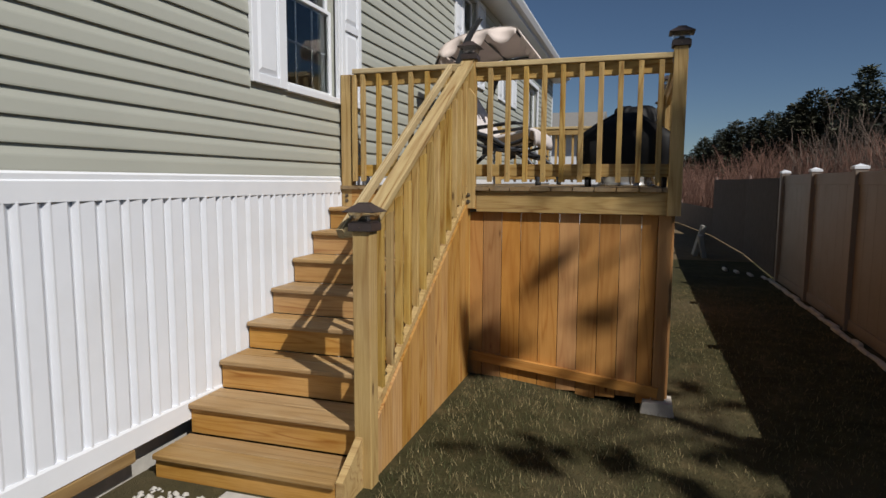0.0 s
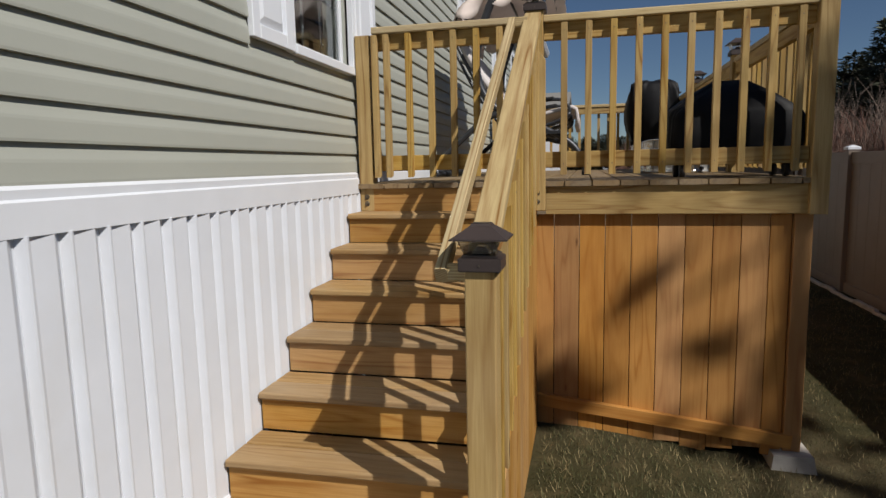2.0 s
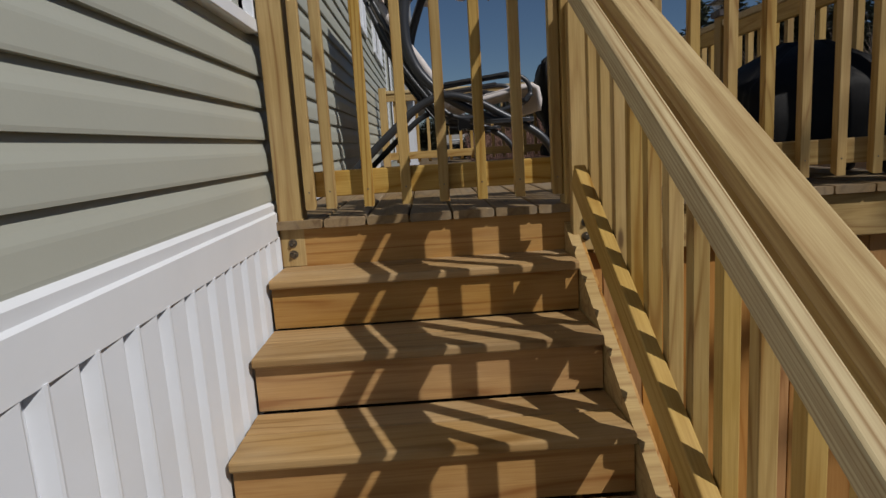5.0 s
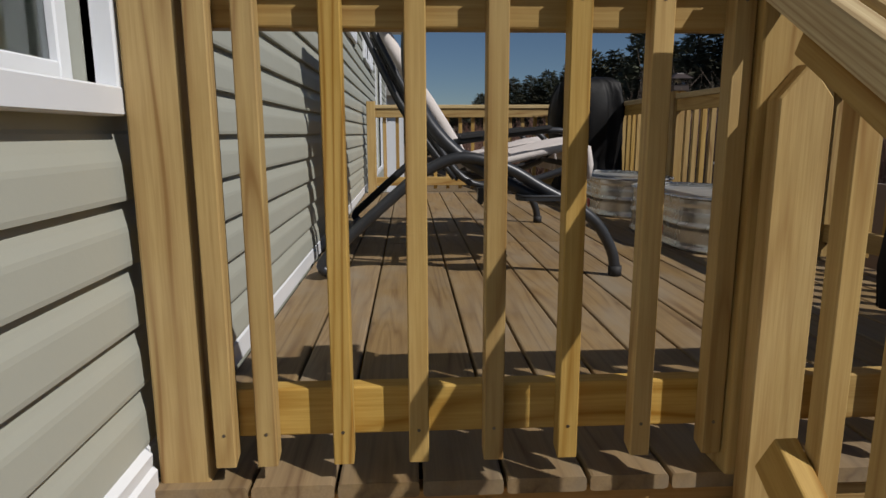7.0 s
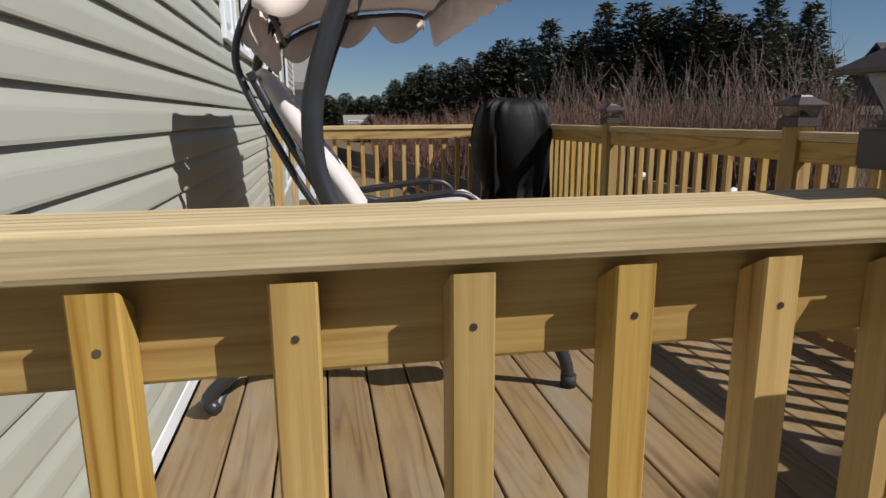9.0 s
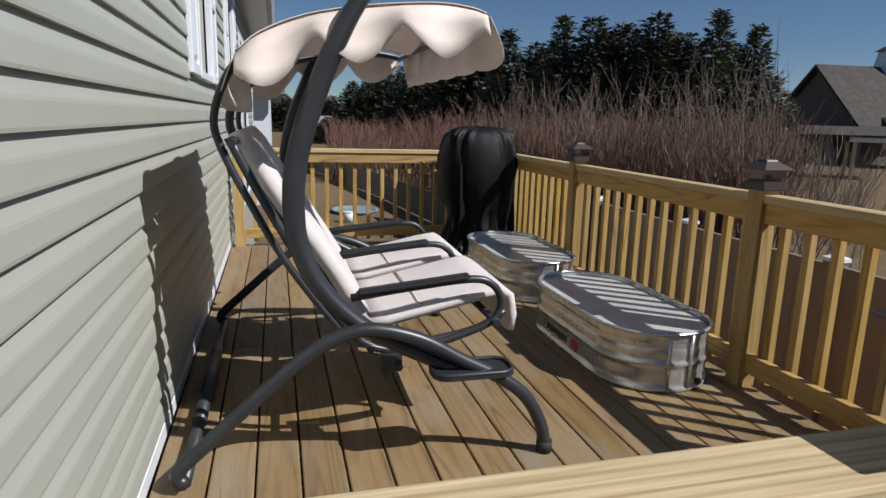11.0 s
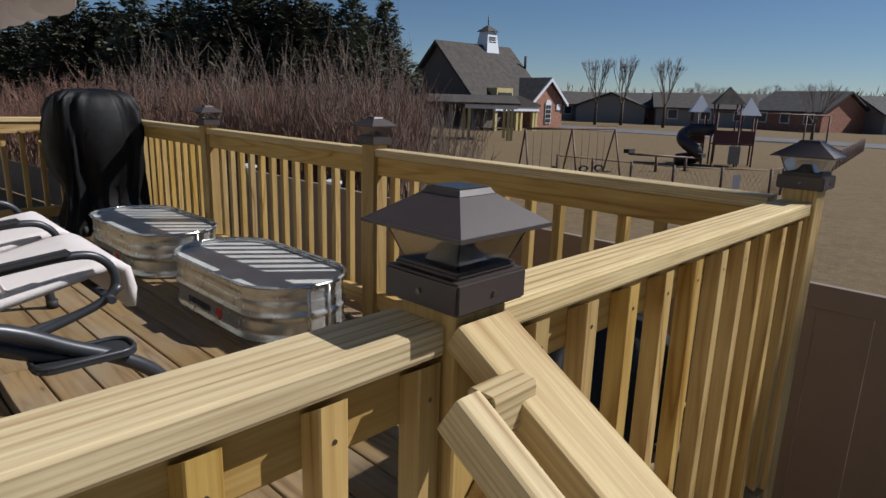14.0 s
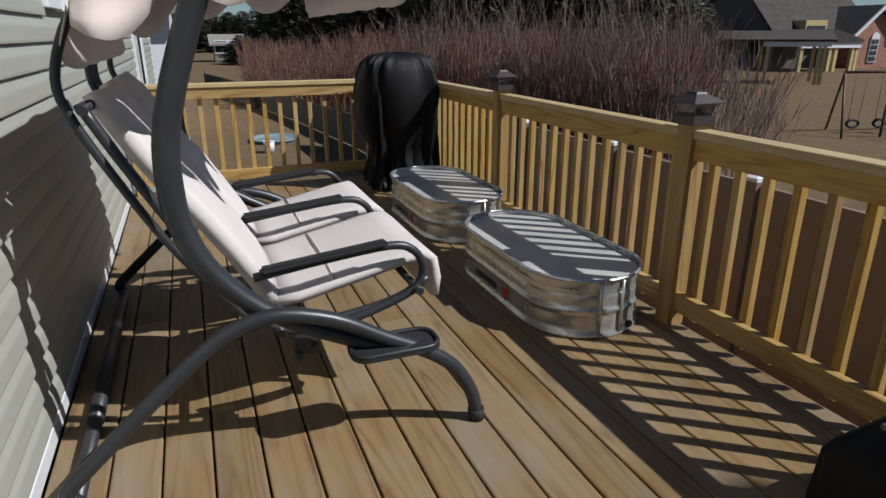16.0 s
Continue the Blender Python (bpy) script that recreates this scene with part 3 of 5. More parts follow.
def baluster(parent, x, y, z0, z1, side, mat=PINE, screws=True):
    """A 38 mm baluster whose outer face looks along side (a unit vector); its top is cut at a slant, high side out."""
    key = ("bal", round(z1 - z0, 3), mat.name)
    if key not in LUMBER:
        L, h = z1 - z0, 0.0175
        bm = bmesh.new()
        # local x up, y outward (face), z sideways
        prism(bm, [(-L / 2 + 0.012, -h), (-L / 2, h), (L / 2 - 0.004, h), (L / 2 - 0.024, -h)], 2, -h, h)
        bmesh.ops.bevel(bm, geom=[e for e in bm.edges if abs(e.verts[0].co.x - e.verts[1].co.x) > L / 2 + 0.05], offset=0.002, segments=1, affect="EDGES")
        me = mesh_of("baluster", bm)
        me.materials.append(mat)
        LUMBER[key] = me
    s = Vector(side)
    up = Vector((0, 0, 1))
    w = up.cross(s)
    m = Matrix((( up.x, s.x, w.x, x), (up.y, s.y, w.y, y), (up.z, s.z, w.z, (z0 + z1) / 2), (0, 0, 0, 1)))
    b = part("baluster", None, mat, parent, mesh=LUMBER[key], m=m)
    if screws:
        L = z1 - z0
        for dx in (-L / 2 + 0.06, L / 2 - 0.046):
            part("screw", None, SCREWM, b, mesh=screw_mesh(), m=Matrix.Translation((dx, 0.0168, 0.0)) @ Matrix.Rotation(radians(-90), 4, "X"))
    return b


def make_cap_light(x, y, z, s=1.0):
    """A solar post cap light on a 4x4 post whose top is at z."""
    t = thing("post_cap_light", (x, y, z), "dark bronze solar light with clear lens on a deck post", "post light", "post cap lights")
    bm = bmesh.new()
    a = 0.060 * s
    box(bm, -a, a, -a, a, -0.016, 0.022)
    bmesh.ops.bevel(bm, geom=list(bm.edges), offset=0.003, segments=2, affect="EDGES")
    part("base", bm, BRONZE, t)
    bm = bmesh.new()
    box(bm, -a + 0.008, a - 0.008, -a + 0.008, a - 0.008, 0.0225, 0.030)
    bmesh.ops.bevel(bm, geom=list(bm.edges), offset=0.003, segments=2, affect="EDGES")
    part("collar", bm, BRONZE, t)
    b0, b1 = 0.044 * s, 0.060 * s
    for q in range(4):
        bm = bmesh.new()
        c0, s0 = (math.cos(q * math.pi / 2), math.sin(q * math.pi / 2))
        def rot(x, y, z):
            return bm.verts.new((x * c0 - y * s0, x * s0 + y * c0, z))
        th = 0.0022
        o = [rot(-b0, -b0, 0.0305), rot(b0, -b0, 0.0305), rot(b1, -b1, 0.072), rot(-b1, -b1, 0.072)]
        n = [rot(-b0 + th, -b0 + th, 0.0305), rot(b0 - th, -b0 + th, 0.0305), rot(b1 - th, -b1 + th, 0.072), rot(-b1 + th, -b1 + th, 0.072)]
        bm.faces.new(o)
        bm.faces.new(n[::-1])
        bm.faces.new((o[0], n[0], n[1], o[1]))
        bm.faces.new((o[3], o[2], n[2], n[3]))
        part("lens_pane", bm, LENS, t, "clear ribbed plastic lens")
    bm = bmesh.new()
    prism_frustum(bm, 0.026, 0.012, 0.0302, 0.052)
    part("lamp", bm, GALV, t, "small reflector and lamp")
    bm = bmesh.new()
    r0, r1 = 0.080 * s, 0.030 * s
    box(bm, -r0, r0, -r0, r0, 0.0725, 0.0765)
    prism_frustum(bm, r0 - 0.002, r1 + 0.001, 0.0768, 0.109)
    part("roof", bm, BRONZE, t, "hipped bronze plastic cap")
    bm = bmesh.new()
    prism_frustum(bm, r1, r1 - 0.004, 0.1095, 0.116)
    part("panel_rim", bm, BRONZE, t)
    bm = bmesh.new()
    box(bm, -r1 + 0.007, r1 - 0.007, -r1 + 0.007, r1 - 0.007, 0.1162, 0.1172)
    part("solar_panel", bm, SOLAR, t, "small dark solar cell")
    for sx, sy, ax in ((0, -1, "X"), (-1, 0, "Y")):
        part("screw", None, SCREWM, t, mesh=screw_mesh(), m=Matrix.Translation((sx * (a + 0.001), sy * (a + 0.001), 0.002)) @ Matrix.Rotation(radians(90), 4, ax))
    return t


def post(x, y, z0, z1, name="post", mat=PINE, label="square treated pine rail post", cap=True):
    p = tagged(lumber(name, (x, y, z0), (x, y, z1), 0.089, 0.089, mat, c=0.005), label, "post", "deck posts")
    if cap:
        make_cap_light(x, y, z1 + 0.0)
    return p


def railing(name, p0, p1, out, first, pitch, count, label, capmat=PINE_PALE, cw=0.089):
    """A level rail section from p0 to p1; balusters nailed on the side out."""
    r = thing(name, (0, 0, 0), label, "railing", "deck railings")
    p0, p1, o = Vector((*p0, 0)), Vector((*p1, 0)), Vector((*out, 0))
    out = (*out, 0)
    d = (p1 - p0).normalized()
    up = Vector((0, 0, 1))
    top = D + RAIL
    lumber("top_cap", p0 + up * (top - 0.019) + o * 0.011, p1 + up * (top - 0.019) + o * 0.011, cw, 0.038, capmat, r, c=0.006)
    lumber("upper_rail", p0 + up * (top - 0.0385 - 0.0445), p1 + up * (top - 0.0385 - 0.0445), 0.038, 0.089, PINE, r)
    lumber("lower_rail", p0 + up * (D + 0.0745 + 0.0445), p1 + up * (D + 0.0745 + 0.0445), 0.038, 0.089, PINE, r)
    for k in range(count):
        c = p0 + d * (first + pitch * k) + o * (0.019 + 0.0175)
        baluster(r, c.x, c.y, D + 0.035, top - 0.040, out)
    return r


deck = make_deck_structure()
GY = DY0 + 0.0445 - 0.003   # rail centre line of the front
# posts
post(-2.02, DY0 + 0.045, 8 * R + 0.003, D + RAIL - 0.04, cap=False, label="square pine post bolted beside the house wall")
MX, MY = -1.013, DY0 + 0.012
post(MX, MY, D + 0.001, D + RAIL + 0.035)
post(EX, DY0 + 0.018, D - 0.19, D + RAIL + 0.05, label="tall pine corner post of the deck")
for yy in (5.86, 7.66, 9.44):
    post(EX, yy, D + 0.001, D + RAIL + 0.035)
post(-2.0, 9.44, D + 0.001, D + RAIL + 0.035, cap=False)
gate = railing("gate_railing", (-1.955, GY - 0.003), (MX - 0.047, GY - 0.003), (0, -1), -1.871 + 1.955, 0.1322, 7, "treated pine railing across the head of the stairs")
baluster(gate, -1.943, GY - 0.003 - 0.0365, D + 0.035, D + RAIL - 0.040, (0, -1, 0))
railing("front_railing", (MX + 0.047, GY + 0.002), (EX - 0.047, GY - 0.004), (0, -1), 0.110, 0.1305, 10, "treated pine railing along the front of the deck")
for a, b, n in ((DY0 + 0.10, 5.815, 13), (5.905, 7.615, 13), (7.705, 9.395, 13)):
    railing("side_railing", (EX - 0.0, a), (EX - 0.0, b), (1, 0), 0.07, (b - a - 0.14) / 12.0, n, "treated pine railing along the open side of the deck")
railing("end_railing", (-1.955, 9.44), (EX - 0.047, 9.44), (0, 1), 0.09, 0.131, 17, "treated pine railing across the far end of the deck")

# ---- the stairs ----
TY8 = 3.70         # nosing of the top tread


def tread_y(k):
    return TY8 - (8 - k) * RUN


def make_stairs():
    st = tagged(new("stairs"), "treated pine staircase with closed risers beside the house", "stairs", kind="structure")
    x0, x1 = -2.062, -1.062
    for k in range(1, 9):
        y = tread_y(k)
        xa = x0 + 0.004
        lumber("tread", (xa, y + 0.075 + 0.0, k * R - 0.0145), (x1, y + 0.075, k * R - 0.0145), 0.15, 0.029, TREAD, st, c=0.007)
        lumber("tread", (xa, y + 0.153 + 0.063, k * R - 0.0145), (x1, y + 0.153 + 0.063, k * R - 0.0145), 0.126, 0.029, TREAD, st, c=0.005)
        lumber("riser", (xa, y + 0.031, k * R - 0.0295 - 0.0675), (x1, y + 0.031, k * R - 0.0295 - 0.0675), 0.018, 0.135, RISER, st, c=0.002)
    # stringers
    for x in (-1.04,):
        bm = bmesh.new()
        pts = [(tread_y(1) + 0.02, -0.05), (tread_y(1) + 0.02, R * 1.0), (DY0 - 0.005, 8.0 * R + 0.10), (DY0 - 0.005, 8 * R - 0.25), (tread_y(1) + 0.45, -0.05)]
        prism(bm, pts, 0, x - 0.018, x + 0.018)
        part("stringer", bm, PINE, st)
    # closing boards on the open side
    y = 2.10
    while y < DY0 - 0.03:
        top = (y - tread_y(1)) / RUN * R + 0.10
        yy = min(y + 0.138, DY0 - 0.004)
        bm = bmesh.new()
        prism(bm, [(y - (y + yy) / 2, -0.06 - 0.5), (yy - (y + yy) / 2, -0.06 - 0.5), (yy - (y + yy) / 2, top + R / RUN * (yy - y) - 0.5), (y - (y + yy) / 2, top - 0.5)], 0, -0.008, 0.008)
        # turned so that the grain runs up the board
        me = mesh_of("side_board", bm)
        me.transform(Matrix.Rotation(radians(90), 4, "Y"))
        part("side_board", None, RISER, st, mesh=me, m=Matrix.Translation((-1.012, (y + yy) / 2, 0.5)) @ Matrix.Rotation(radians(-90), 4, "Y"))
        y += 0.1425
    return st


make_stairs()


def stair_line(y, above):
    return (y - tread_y(1)) / RUN * R + R + above


def make_stair_rail():
    PYc = 2.10
    post(-1.022, PYc - 0.01, ground_z(-0.98, PYc) - 0.1, 1.305, name="newel_post", label="square pine newel post at the foot of the stairs")
    t = thing("newel_board", (-0.998, MY - 0.0445 - 0.0195, 8 * R + 0.003), "yellowish pine board with a pointed head bolted before the post", "board", "stair boards")
    h = 2.195 - 8 * R
    bm = bmesh.new()
    prism(bm, [(0, -0.0445), (h - 0.055, -0.0445), (h, 0.0), (h - 0.055, 0.0445), (0, 0.0445)], 2, -0.0185, 0.0185)
    bmesh.ops.bevel(bm, geom=list(bm.edges), offset=0.003, segments=1, affect="EDGES")
    part("board", bm, PINE, t, m=Matrix(((0, 1, 0, 0), (0, 0, 1, 0), (1, 0, 0, 0), (0, 0, 0, 1))))
    for zz in (0.05, 0.10):
        part("bolt", None, SCREWM, t, "galvanised bolt head", mesh=bolt_mesh(), m=Matrix.Translation((0.0, -0.0195, zz)) @ Matrix.Rotation(radians(90), 4, "X"))
    for zz in (8 * R + 0.045, 8 * R + 0.085):
        tagged(part("bolt", None, SCREWM, mesh=bolt_mesh(), m=Matrix.Translation((-2.02, DY0 + 0.0, zz)) @ Matrix.Rotation(radians(90), 4, "X")), "galvanised bolt head on the wall-side post", "bolt", "post bolts")
    r = thing("stair_railing", (0, 0, 0), "sloping treated pine stair railing with handrail", "railing", "stair railings")
    xa = -1.036
    ya, yb = PYc + 0.0, MY - 0.05
    za, zb = 1.275, D + RAIL + 0.00
    lumber("top_cap", (xa + 0.003, ya - 0.02, za), (xa + 0.014, yb + 0.003, zb - 0.008), 0.089, 0.038, CAP_PINE, r, c=0.006)
    lumber("upper_rail", (xa - 0.0, ya + 0.045, za - 0.05), (xa, yb - 0.10, zb - 0.145), 0.038, 0.089, PINE, r)
    lumber("lower_rail", (xa, ya + 0.045, za - 0.72), (xa, yb - 0.10, zb - 0.80), 0.038, 0.089, PINE, r)
    n = 13
    for k in range(n):
        y = 2.21 + k * 0.1275
        zt = za + (y - ya) / (yb - ya) * (zb - 0.02 - za) - 0.045
        baluster(r, xa + 0.0395, y, zt - 0.80, zt, (1, 0, 0))
    # handrail on the inner side, with mitred returns
    hx = -1.132
    q0 = Vector((hx - 0.006, 2.07, 1.272))
    q1 = Vector((hx + 0.004, 3.825, 2.340))
    h = lumber("handrail", q0, q1, 0.036, 0.050, PINE_PALE, r, "smooth pine handrail", c=0.006)
    lumber("handrail_return", q1 + Vector((0.0195, -0.012, -0.008)), q1 + Vector((0.085, -0.012, -0.008)), 0.036, 0.050, PINE_PALE, r, c=0.006)
    lumber("handrail_return", q0 + Vector((0.0195, 0.012, 0.008)), q0 + Vector((0.100, 0.012, 0.008)), 0.036, 0.050, PINE_PALE, r, c=0.006)


make_stair_rail()

# ---- fence on the east side ----
def make_fence():
    fx = 2.5
    top = 1.64
    ys = [-4.7, -2.3, 0.1, 2.5, 4.9, 7.3, 9.1, 10.95]
    f = thing("vinyl_fence", (fx, 0, -0.11), "solid tan vinyl privacy fence with white post caps", "fence")
    T = top + 0.11
    for i, y in enumerate(ys):
        lumber("fence_post", (0, y, -0.2), (0, y, T + 0.04), 0.127, 0.127, VINYLF, f, c=0.004)
        bm = bmesh.new()
        box(bm, -0.072, 0.072, y - 0.072, y + 0.072, T + 0.0405, T + 0.07)
        prism_pyr(bm, 0, y, 0.072, T + 0.07, T + 0.10)
        part("post_cap", bm, WHITE, f, "white pyramid post cap")
        if i + 1 < len(ys):
            y0, y1 = y + 0.064, ys[i + 1] - 0.064
            for z in (0.06, T - 0.06):
                lumber("fence_rail", (0, y0, z), (0, y1, z), 0.05, 0.14, VINYLF, f, c=0.003)
            yy = y0
            while yy < y1 - 0.01:
                w = min(0.286, y1 - yy)
                bm = bmesh.new()
                box(bm, -0.011, 0.011, yy + 0.001, yy + w - 0.001, 0.131, T - 0.131)
                part("fence_board", bm, VINYLF, f)
                yy += 0.288
    # edging of pale stones at the foot
    rnd = random.Random(8)
    e = thing("edging", (0, 0, 0), "pale rough stone edging at the foot of the fence", "edging", kind="structure")
    y = -3.0
    while y < 12.2:
        ln = rnd.uniform(0.18, 0.35)
        xx = 2.36 if y < 10.9 else 2.36 - (y - 10.9) * 0.55
        bm = bmesh.new()
        box(bm, -0.03, 0.03, -ln / 2, ln / 2, -0.06, rnd.uniform(0.02, 0.05))
        bmesh.ops.bevel(bm, geom=list(bm.edges), offset=0.012, segments=1, affect="EDGES")
        part("stone", bm, CONCRETE, e, m=Matrix.Translation((xx + rnd.uniform(-0.015, 0.015), y + ln / 2, ground_z(2.4, y))) @ Matrix.Rotation(rnd.uniform(-0.08, 0.08), 4, "Z"))
        y += ln + 0.01


def prism_pyr(bm, x, y, a, z0, z1):
    lo = [bm.verts.new((x + sx * a, y + sy * a, z0)) for sx, sy in ((-1, -1), (1, -1), (1, 1), (-1, 1))]
    t = bm.verts.new((x, y, z1))
    for k in range(4):
        bm.faces.new((lo[k], lo[(k + 1) % 4], t))


make_fence()

# ---- the garden swing ----
SWY0, SWY1 = 5.48, 7.12


def sheet_bm(rows, thick):
    """A closed cushion-like slab from a grid of points, thick downwards along z."""
    bm = bmesh.new()
    n, m = len(rows), len(rows[0])
    top = [[bm.verts.new(p) for p in r] for r in rows]
    for i in range(n - 1):
        for j in range(m - 1):
            bm.faces.new((top[i][j], top[i + 1][j], top[i + 1][j + 1], top[i][j + 1])).smooth = True
    bmesh.ops.recalc_face_normals(bm, faces=bm.faces)
    bmesh.ops.solidify(bm, geom=list(bm.faces), thickness=thick)
    for f in bm.faces:
        f.smooth = True
    return bm


def make_swing():
    sw = thing("garden_swing", (-1.4, 6.36, D), "cream cushioned garden swing with scalloped canopy and dark steel frame", "garden swing")
    def add(name, bm, mat, label="", parent=sw, smooth=False):
        bmesh.ops.translate(bm, verts=bm.verts, vec=(1.4, -6.36, -D))
        return part(name, bm, mat, parent, label, smooth=smooth)
    arch = [(-1.97, 1.515), (-1.985, 1.56), (-1.88, 1.66), (-1.69, 1.83), (-1.55, 1.94), (-1.40, 1.995), (-1.22, 1.955), (-1.06, 1.865), (-0.92, 1.79), (-0.82, 1.71), (-0.755, 1.60), (-0.735, 1.515)]
    arc = [(-0.97, 1.795), (-1.12, 1.845), (-1.38, 1.985), (-1.53, 2.13), (-1.595, 2.27), (-1.61, 2.38), (-1.605, 2.50), (-1.575, 2.63), (-1.51, 2.81), (-1.46, 2.92), (-1.42, 2.99), (-1.37, 3.06), (-1.33, 3.11)]
    for y in (SWY0, SWY1):
        bm = bmesh.new()
        tube(bm, smooth_path([(x, y, z) for x, z in arch], 4), 0.024, 12)
        add("leg", bm, BLACKM, "bent dark steel leg")
        bm = bmesh.new()
        tube(bm, [(-0.735, y, 1.487), (-0.735, y, 1.53)], 0.029, 12)
        add("foot_cap", bm, RUBBER, "black rubber foot")
        bm = bmesh.new()
        path = smooth_path([(x, y + (0.035 if y < 6 else -0.035), z) for x, z in arc], 4)
        tube(bm, path, [0.026 + 0.018 * math.sin(math.pi * i / (len(path) - 1)) for i in range(len(path))], 14, flat=0.8)
        add("upright", bm, BLACKM, "curved dark steel upright")
        def oval(hx, hy, rr):
            return [(-1.025 + sx * (hx - rr) + rr * math.cos(a), y + 0.005 + sy * (hy - rr) + rr * math.sin(a)) for sx, sy, a0 in ((1, 1, 0), (-1, 1, 1), (-1, -1, 2), (1, -1, 3)) for a in [(a0 + k / 4) * math.pi / 2 for k in range(5)]]
        bm = bmesh.new()
        prism(bm, oval(0.145, 0.072, 0.05), 2, 1.818, 1.832)
        tray = add("side_tray", bm, BLACKM, "black oval drinks tray")
        bm = bmesh.new()
        tube(bm, [(px, py, 1.836) for px, py in oval(0.14, 0.067, 0.05)], 0.008, 6, closed=True)
        add("rim", bm, BLACKM, parent=tray)
    bm = bmesh.new()
    tube(bm, [(-1.97, SWY0 + 0.01, 1.515), (-1.97, SWY1 - 0.01, 1.515)], 0.022, 12)
    add("base_bar", bm, BLACKM)
    bm = bmesh.new()
    tube(bm, [(-1.97, SWY0 + 0.42, 1.516), (-1.97, SWY1 - 0.42, 1.516)], 0.027, 12)
    add("base_sleeve", bm, BLACKM)
    # thin hoops behind the seats up to the canopy
    hoop = [(-1.74, 2.86), (-1.80, 2.78), (-1.84, 2.66), (-1.82, 2.56), (-1.74, 2.39), (-1.65, 2.22), (-1.55, 2.07), (-1.42, 1.90)]
    for y in (5.62, 6.24, 6.38, 6.93):
        bm = bmesh.new()
        tube(bm, smooth_path([(x, y, z) for x, z in hoop], 4), 0.0125, 8)
        add("back_hoop", bm, BLACKM)
    for y in (5.62, 6.24, 6.37, 6.93):
        bm = bmesh.new()
        tube(bm, smooth_path([(-1.80, y, 2.60), (-1.70, y, 2.40), (-1.53, y, 2.10), (-1.38, y, 1.90), (-1.20, y, 1.865), (-0.95, y, 1.93), (-0.86, y, 1.99)], 4), 0.015, 8)
        add("seat_rail", bm, BLACKM)
    for x, z in ((-1.36, 1.885), (-0.90, 1.955), (-1.79, 2.585)):
        bm = bmesh.new()
        tube(bm, [(x, 5.58, z), (x, 7.0, z)], 0.014, 8)
        add("cross_bar", bm, BLACKM)
    for y in (5.65, 6.30, 6.90):
        bm = bmesh.new()
        tube(bm, smooth_path([(-1.42, y, 2.055), (-1.2, y, 2.085), (-0.98, y, 2.105), (-0.90, y, 2.08), (-0.865, y, 2.02), (-0.885, y, 1.955), (-0.98, y, 1.91), (-1.15, y, 1.88), (-1.32, y, 1.87)], 5), 0.0145, 10)
        arm = add("arm_rest", bm, BLACKM, "bent dark steel arm")
        bm = bmesh.new()
        box(bm, -1.40, -0.99, y - 0.022, y + 0.022, 2.085, 2.108)
        for v in bm.verts:
            v.co.z += (v.co.x + 1.2) * 0.11 - 0.002
        bmesh.ops.bevel(bm, geom=list(bm.edges), offset=0.008, segments=2, affect="EDGES")
        add("arm_pad", bm, RUBBER, "black arm pad", parent=arm)
    # cushions
    for y0, y1 in ((5.685, 6.265), (6.335, 6.865)):
        prof = [(-0.795, 1.885), (-0.785, 1.95), (-0.80, 2.03), (-0.84, 2.055), (-0.92, 2.045), (-1.05, 2.015), (-1.18, 1.985), (-1.28, 1.960), (-1.36, 1.955)]
        rows = []
        for i, (x, z) in enumerate(prof):
            row = []
            for j in range(13):
                u = j / 12
                puff = 0.016 * (1 - abs(2 * u - 1) ** 4)
                wob = 0.002 * math.sin(7 * u + i)
                row.append((x, y0 + (y1 - y0) * u, z + (puff if i > 2 else 0) + wob))
            rows.append(row)
        c = add("seat_cushion", sheet_bm(rows, 0.03), FABRIC, "cream padded seat cushion")
        prof = [(-1.35, 1.955), (-1.385, 2.03), (-1.45, 2.14), (-1.52, 2.25), (-1.60, 2.36), (-1.67, 2.47), (-1.73, 2.57), (-1.775, 2.62), (-1.81, 2.60), (-1.80, 2.56)]
        rows = []
        for i, (x, z) in enumerate(prof):
            inset = 0.0 if i < 6 else (0.02, 0.05, 0.09, 0.10)[i - 6]
            rows.append([(x + 0.022 * (1 - abs(j / 6 - 1) ** 4) * (1 if i < 8 else 0.3), y0 + inset + (y1 - y0 - 2 * inset) * j / 12, z + 0.003 * math.sin(j + i)) for j in range(13)])
        add("back_cushion", sheet_bm(rows, 0.05), FABRIC, "cream padded back cushion")
        for xa, za in ((-1.16, 1.995),):
            bm = bmesh.new()
            tube(bm, [(xa, y0 + 0.02 + (y1 - y0 - 0.04) * k / 8, za + 0.016 * (1 - abs(k / 4 - 1) ** 4)) for k in range(9)], 0.004, 6)
            add("piping", bm, FABRIC, parent=c)
    for y in (5.60, 6.98):
        bm = bmesh.new()
        box(bm, -1.32, -1.25, y - 0.02, y + 0.02, 1.80, 1.86)
        tube(bm, [(-1.31, y - 0.035, 1.80), (-1.31, y + 0.035, 1.80)], 0.011, 8)
        tube(bm, [(-1.26, y - 0.035, 1.82), (-1.26, y + 0.035, 1.82)], 0.011, 8)
        add("hanger_clamp", bm, BLACKM, "small steel hanger clamp")
    # canopy: bowed top with a scalloped valance all round
    cy0, cy1 = 5.57, 7.05
    cprof = [(-1.77, 2.84), (-1.70, 2.90), (-1.56, 2.96), (-1.36, 3.00), (-1.16, 3.02), (-1.05, 3.015), (-0.99, 3.00)]
    cprof = [(p.x, p.z) for p in smooth_path([(x, 0, z) for x, z in cprof], 4)]
    rows = [[(x, cy0 + (cy1 - cy0) * j / 24, z + 0.022 * math.cos(j / 24 * 4 * math.pi) * (1 if 0 < j < 24 else 0.6)) for j in range(25)] for x, z in cprof]
